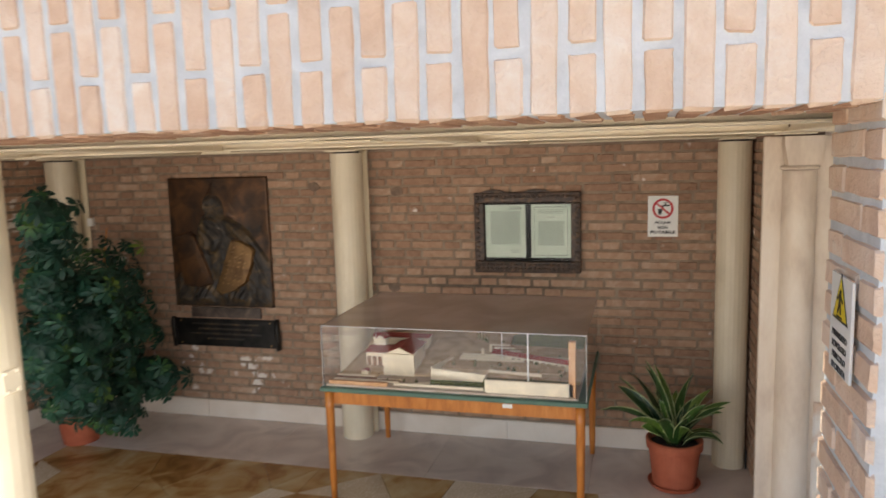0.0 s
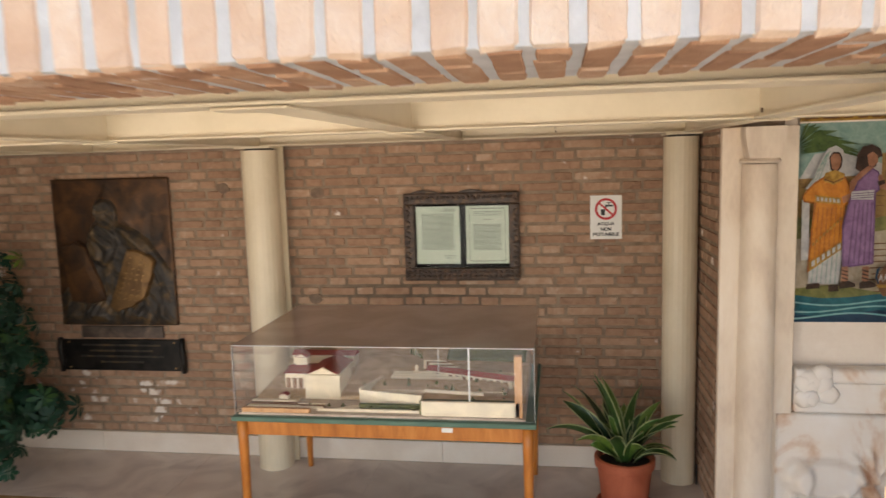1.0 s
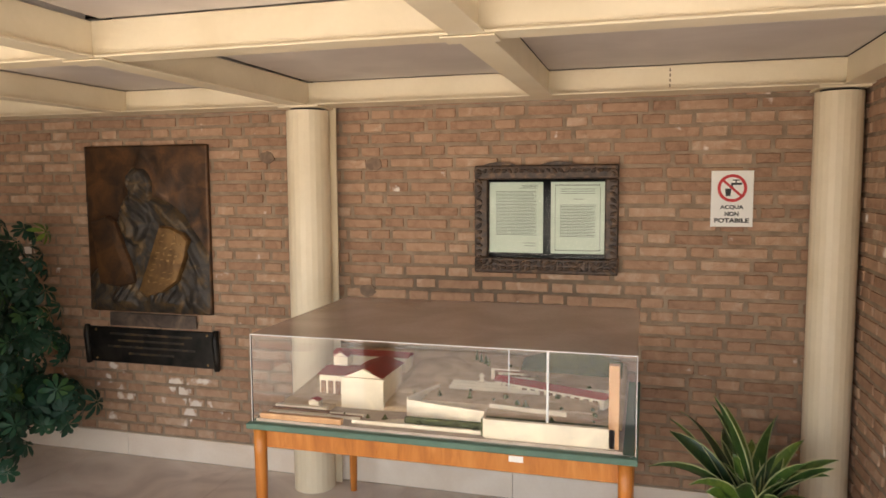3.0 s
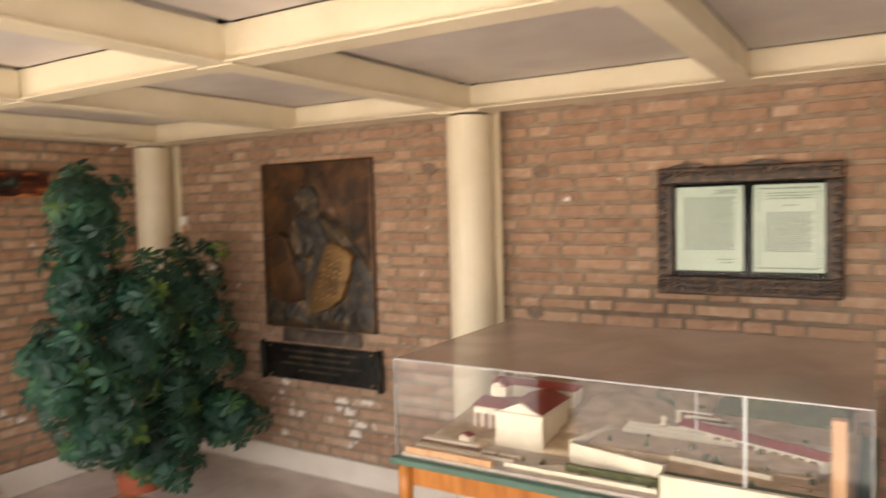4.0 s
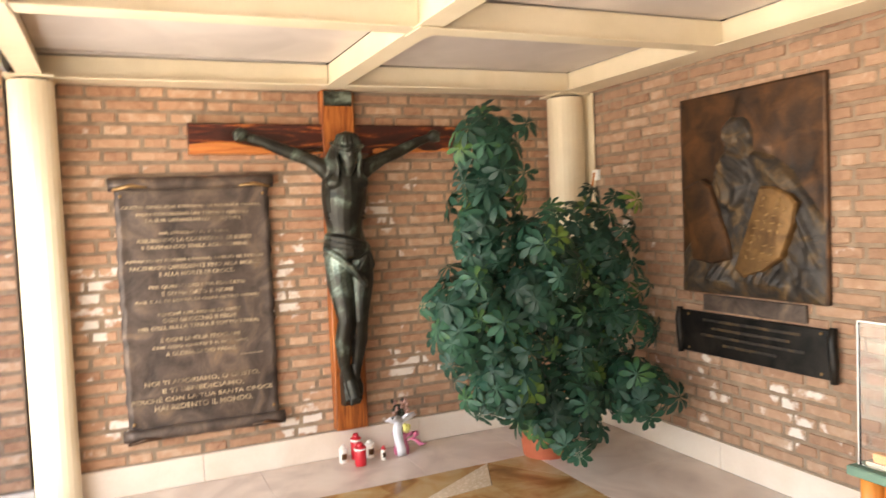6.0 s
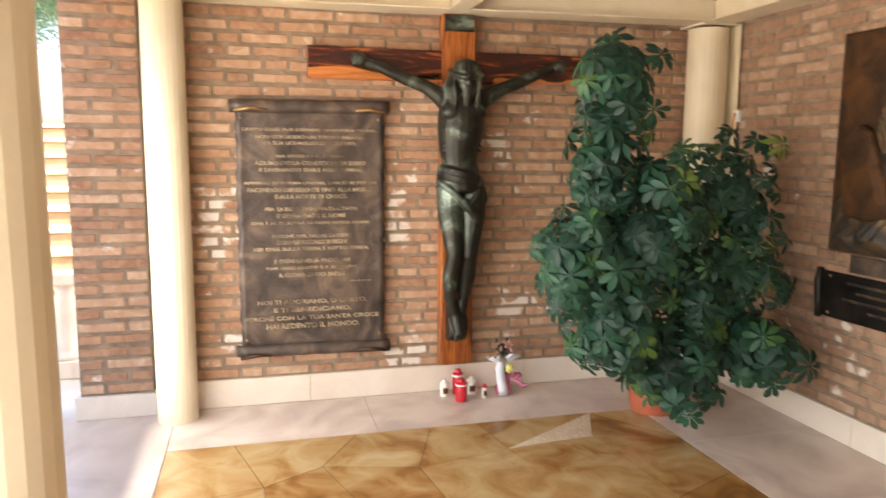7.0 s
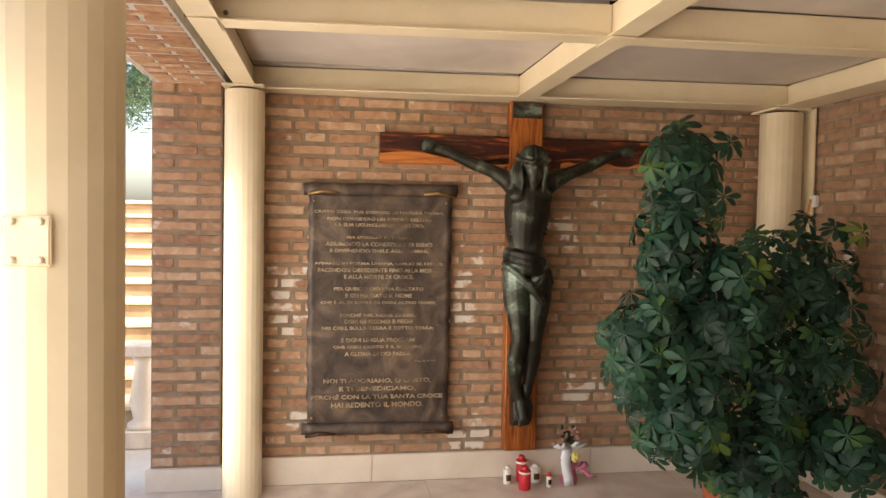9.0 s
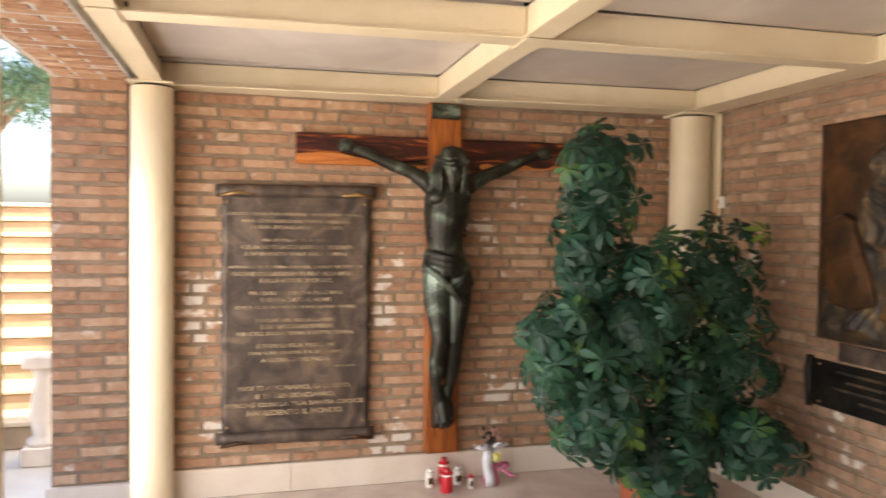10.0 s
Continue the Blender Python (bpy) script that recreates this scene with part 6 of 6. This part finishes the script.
me.shade_smooth()
inner = new("inner_leaves", me)
inner.parent = schefflera
tagged(inner, kind="stuff")
for k, (tx, ty, tz) in enumerate(((0.38, -0.52, 1.90), (0.36, -0.55, 1.45), (0.15, 0.14, 1.45), (0.25, 0.2, 1.3), (0.05, 0.25, 1.2), (0.45, -0.72, 0.95), (0.55, 0.24, 0.52), (0.3, 0.25, 0.9), (0.5, -0.6, 0.7), (0.5, -0.35, 1.1), (0.42, -0.22, 0.42))):
    part("stem", tube([(0.03 * math.cos(k), 0.03 * math.sin(k), 0.22), (tx * 0.35, ty * 0.35, tz * 0.4), (tx * 0.75, ty * 0.75, tz * 0.75), (tx, ty, tz)], [0.013, 0.011, 0.008, 0.004], 7), STEM, schefflera, smooth=True)
part("support_stick", tube([(0.05, 0.08, 0.2), (0.16, 0.3, 1.66)], [0.006, 0.006], 6), ORANGE_WOOD, schefflera)

strap_plant = empty("strap_leaf_plant", "green strap-leaved plant in a terracotta pot", "plant", (5.085, -0.53, 0))
pot(strap_plant, 0.13, 0.168, 0.315, TERRACOTTA)
part("saucer", lathe([(0.11, 0.001), (0.15, 0.004), (0.165, 0.03), (0.158, 0.03), (0.145, 0.012)], 32), TERRACOTTA, strap_plant)
rng = random.Random(31)
for k in range(34):
    a = 2 * math.pi * k / 34 * 1.62 + rng.uniform(-0.35, 0.35)
    inner = k / 34
    ln = rng.choice((0.26, 0.36, 0.44, 0.5, 0.56)) * rng.uniform(0.9, 1.1)
    lean = 1.45 - 1.15 * inner + rng.uniform(-0.15, 0.15)
    wd = rng.uniform(0.025, 0.037)
    fold, twist, sag = rng.uniform(0.35, 0.8), rng.uniform(-1.1, 1.1), rng.uniform(0.03, 0.15)
    bm = bmesh.new()
    rows = []
    p, ang = Vector((0.06 * (1 - inner) * math.cos(a), 0.06 * (1 - inner) * math.sin(a), 0.27)), 0.10 + lean * 0.42
    for i in range(10):
        f = i / 9
        w = wd * (0.55 + 1.0 * math.sin(2.2 * f)) * (1 - f ** 3.5) + 0.0008
        ahead = Vector((math.cos(a) * math.sin(ang), math.sin(a) * math.sin(ang), math.cos(ang)))
        turn = Matrix.Rotation(twist * f, 3, ahead)
        side = turn @ Vector((-math.sin(a), math.cos(a), 0))
        nrm = turn @ Vector((-math.cos(a) * math.cos(ang), -math.sin(a) * math.cos(ang), math.sin(ang)))
        rows.append([bm.verts.new(p + side * w * q + nrm * (w * fold * abs(q))) for q in (-1, -0.86, 0, 0.86, 1)])
        p = p + ahead * ln / 9
        ang += lean * sag + (0.05 if f > 0.6 else 0)
    for ra, rb in zip(rows, rows[1:]):
        for m in range(4):
            bm.faces.new((ra[m], rb[m], rb[m + 1], ra[m + 1])).material_index = 1 if m in (0, 3) else 0
    ob = part("leaf", bm, STRAP, strap_plant, smooth=True)
    ob.data.materials.append(STRAP_EDGE)
    so = ob.modifiers.new("thick", "SOLIDIFY")
    so.thickness = 0.002

# ---- outside, seen past the pier ----
STEP_STONE = stone("sandstone_step", [(0.2, srgb(140, 116, 90)), (0.8, srgb(166, 140, 110))], 3, 0.8, 0, 0.15, 60)
stair = empty("outdoor_stair", "sunlit sandstone steps rising away from the porch", "stairs")
for k in range(11):
    part("step", box(-6.2, -1.3 - 0.32 * k, -7.5, -3.95, 0.155 * k - 0.049, 0.155 * (k + 1) - 0.001 - 0.04, 0.012), STEP_STONE, stair)
    part("tread", box(-6.2, -1.27 - 0.32 * k, -7.5, -3.95, 0.155 * (k + 1) - 0.04, 0.155 * (k + 1), 0.008), PALE_TILE, stair)
baluster = empty("stone_baluster", "white stone newel post at the stair foot", "baluster", (-1.0, -4.08, -0.049))
part("plinth", box(-0.11, 0.11, -0.11, 0.11, 0, 0.12, 0.008), PILASTER, baluster)
part("shaft", lathe([(0.10, 0.12), (0.10, 0.15), (0.06, 0.18), (0.085, 0.32), (0.05, 0.55), (0.075, 0.62)], 20), PILASTER, baluster, smooth=True)
part("cap", box(-0.1, 0.1, -0.1, 0.1, 0.62, 0.70, 0.01), PILASTER, baluster)

NEEDLE = stone("pine_needles", [(0.2, srgb(34, 62, 44)), (0.8, srgb(74, 104, 72))], 3, 0.6, 0, 0, 40)
BARK = stone("pine_bark", [(0.2, srgb(74, 56, 44)), (0.8, srgb(122, 96, 76))], 5, 0.9, 0, 0.6, 40)
pine = empty("pine_tree", "dark green umbrella pine beyond the stairs", "tree", (-12.6, -8.2, 0))
part("trunk", tube([(0, 0, -0.05), (0.1, 0.05, 1.8), (0.0, 0.15, 3.4), (0.1, 0.1, 4.4)], [0.24, 0.19, 0.15, 0.08], 10), BARK, pine, smooth=True)
rng = random.Random(41)
tips = []
for k in range(12):
    a = 2.4 * k
    e = Vector((1.9 * math.cos(a) * rng.uniform(0.5, 1), 1.9 * math.sin(a) * rng.uniform(0.5, 1), rng.uniform(3.9, 5.0)))
    part("branch", tube([(0.05, 0.1, rng.uniform(2.6, 3.6)), e * 0.6 + Vector((0, 0, 1.4)), e], [0.07, 0.05, 0.02], 7), BARK, pine, smooth=True)
    tips.append(e)
verts, faces = [], []
for k in range(5200):
    c = rng.choice(tips) + Vector((rng.gauss(0, 0.36), rng.gauss(0, 0.36), rng.gauss(0, 0.24)))
    d = Vector((rng.gauss(0, 1), rng.gauss(0, 1), rng.gauss(0.3, 1))).normalized()
    s = d.orthogonal().normalized() * rng.uniform(0.012, 0.022)
    i = len(verts)
    verts += [(c - s)[:], (c + s)[:], (c + s * 0.4 + d * 0.2)[:], (c - s * 0.4 + d * 0.2)[:]]
    faces.append((i, i + 1, i + 2, i + 3))
me = bpy.data.meshes.new("crown")
me.from_pydata(verts, [], faces)
me.materials.append(NEEDLE)
crown = new("crown", me)
crown.parent = pine
tagged(crown, kind="stuff")

# ---- bricks, laid last ----
def brick_mesh(name, w, h, d, material, seed):
    """One handmade brick, its face towards -y: a worn, uneven outline of twelve points and a rounded rim (34 triangles)."""
    rng = random.Random(seed)
    j = lambda s: rng.uniform(-s, s)
    k = h * 0.14
    outline = [(k, 0), (w * 0.36, 0), (w * 0.68, 0), (w - k, 0), (w, k), (w, h - k), (w - k, h), (w * 0.66, h), (w * 0.34, h), (k, h), (0, h - k), (0, k)]
    outline = [(x + j(0.0035), z + j(0.0035)) for x, z in outline]
    co = [(x, 0.013, z) for x, z in outline]
    c = 0.0065
    co += [(min(max(x, c), w - c) + j(0.002), j(0.0012), min(max(z, c), h - c) + j(0.0015)) for x, z in outline]
    faces = [tuple(range(12, 24))] + [(i, (i + 1) % 12, 12 + (i + 1) % 12, 12 + i) for i in range(12)]
    me = bpy.data.meshes.new(name)
    me.from_pydata(co, [], faces)
    me.materials.append(material)
    return me


def lay(parent, m, length, height, stretch, joined_name, mats, seed, u_first=0.0, thickness=0.0, keep=300, joint=JOINT, flush=False):
    """Lays a mixed bond of whole and half bricks over a face length x height, whose local frame m has x along it, z up and -y outwards.
    stretch: the run of x in which bricks are objects of their own; the rest are joined."""
    rng = random.Random(seed)
    kinds = {}
    for kind, w in (("whole", 0.242), ("half", 0.12)):
        kinds[kind] = [brick_mesh("brick", w, PITCH - joint, 0.0, mats[0], seed * 50 + k + (10 if kind == "half" else 0)) for k in range(9)]
    verts, faces, count = [], [], 0
    rows = int(round(height / PITCH))
    for r in range(rows):
        u = 0.0 if flush else u_first - (0.02 if r % 2 else 0.20) - rng.uniform(0.0, 0.03)
        last = ("whole", "half")[r % 2] if flush else "half"
        while u < length:
            kind = ("half" if last == "whole" else "whole") if rng.random() < (1.0 if flush else 0.92) else last
            last = kind
            w = 0.242 if kind == "whole" else 0.12
            a, b = max(u, 0.003), min(u + w, length - 0.003)
            if b - a > 0.03:
                me = rng.choice(kinds[kind])
                loc = Matrix.Translation((a, rng.uniform(-0.001, 0.004), r * PITCH + joint / 2 + rng.uniform(-0.0028, 0.0028))) @ Matrix.Rotation(rng.uniform(-0.012, 0.012), 4, "Y") @ Matrix.Diagonal(((b - a) / w, 1, 1, 1))
                if stretch[0] <= a <= stretch[1] and count < keep:
                    ob = new("brick", me)
                    ob.parent = parent
                    ob.matrix_basis = m @ loc
                    count += 1
                else:
                    k = len(verts)
                    verts.extend((m @ loc @ v.co)[:] for v in me.vertices)
                    faces.extend(tuple(k + i for i in p.vertices) for p in me.polygons)
            u += w + joint * rng.uniform(0.85, 1.2)
    if verts:
        me = bpy.data.meshes.new(joined_name)
        me.from_pydata(verts, [], faces)
        me.materials.append(mats[1])
        ob = new(joined_name, me)
        ob.parent = parent
        tagged(ob, kind="stuff")


INSIDE, DULL_BRICK, OUTSIDE = (BRICK, BRICK_J), (BRICK_DULL, BRICK_DULL_J), (BRICK_SKYLIT, BRICK_SKYLIT_J)
lay(wall_left, pose(0, -3.4, 0.156, 0, 0, 90), 3.4, 2.12, (0.3, 2.2), "brickwork", INSIDE, 1, joint=0.0155)
lay(wall_back, pose(0, 0, 0.148, 0, 0, 0), RIGHT_X, 2.14, (2.9, 5.0), "brickwork", DULL_BRICK, 2)
lay(wall_right, pose(RIGHT_X, 0, 0.0, 0, 0, -90), -RETURN_Y, 2.26, (0, 2), "brickwork", DULL_BRICK, 3)
lay(pier_left, pose(0.035, -3.785, 0.125, 0, 0, 90), 0.37, 2.12, (-1, 2), "brickwork", INSIDE, 4, joint=0.0155, flush=True)
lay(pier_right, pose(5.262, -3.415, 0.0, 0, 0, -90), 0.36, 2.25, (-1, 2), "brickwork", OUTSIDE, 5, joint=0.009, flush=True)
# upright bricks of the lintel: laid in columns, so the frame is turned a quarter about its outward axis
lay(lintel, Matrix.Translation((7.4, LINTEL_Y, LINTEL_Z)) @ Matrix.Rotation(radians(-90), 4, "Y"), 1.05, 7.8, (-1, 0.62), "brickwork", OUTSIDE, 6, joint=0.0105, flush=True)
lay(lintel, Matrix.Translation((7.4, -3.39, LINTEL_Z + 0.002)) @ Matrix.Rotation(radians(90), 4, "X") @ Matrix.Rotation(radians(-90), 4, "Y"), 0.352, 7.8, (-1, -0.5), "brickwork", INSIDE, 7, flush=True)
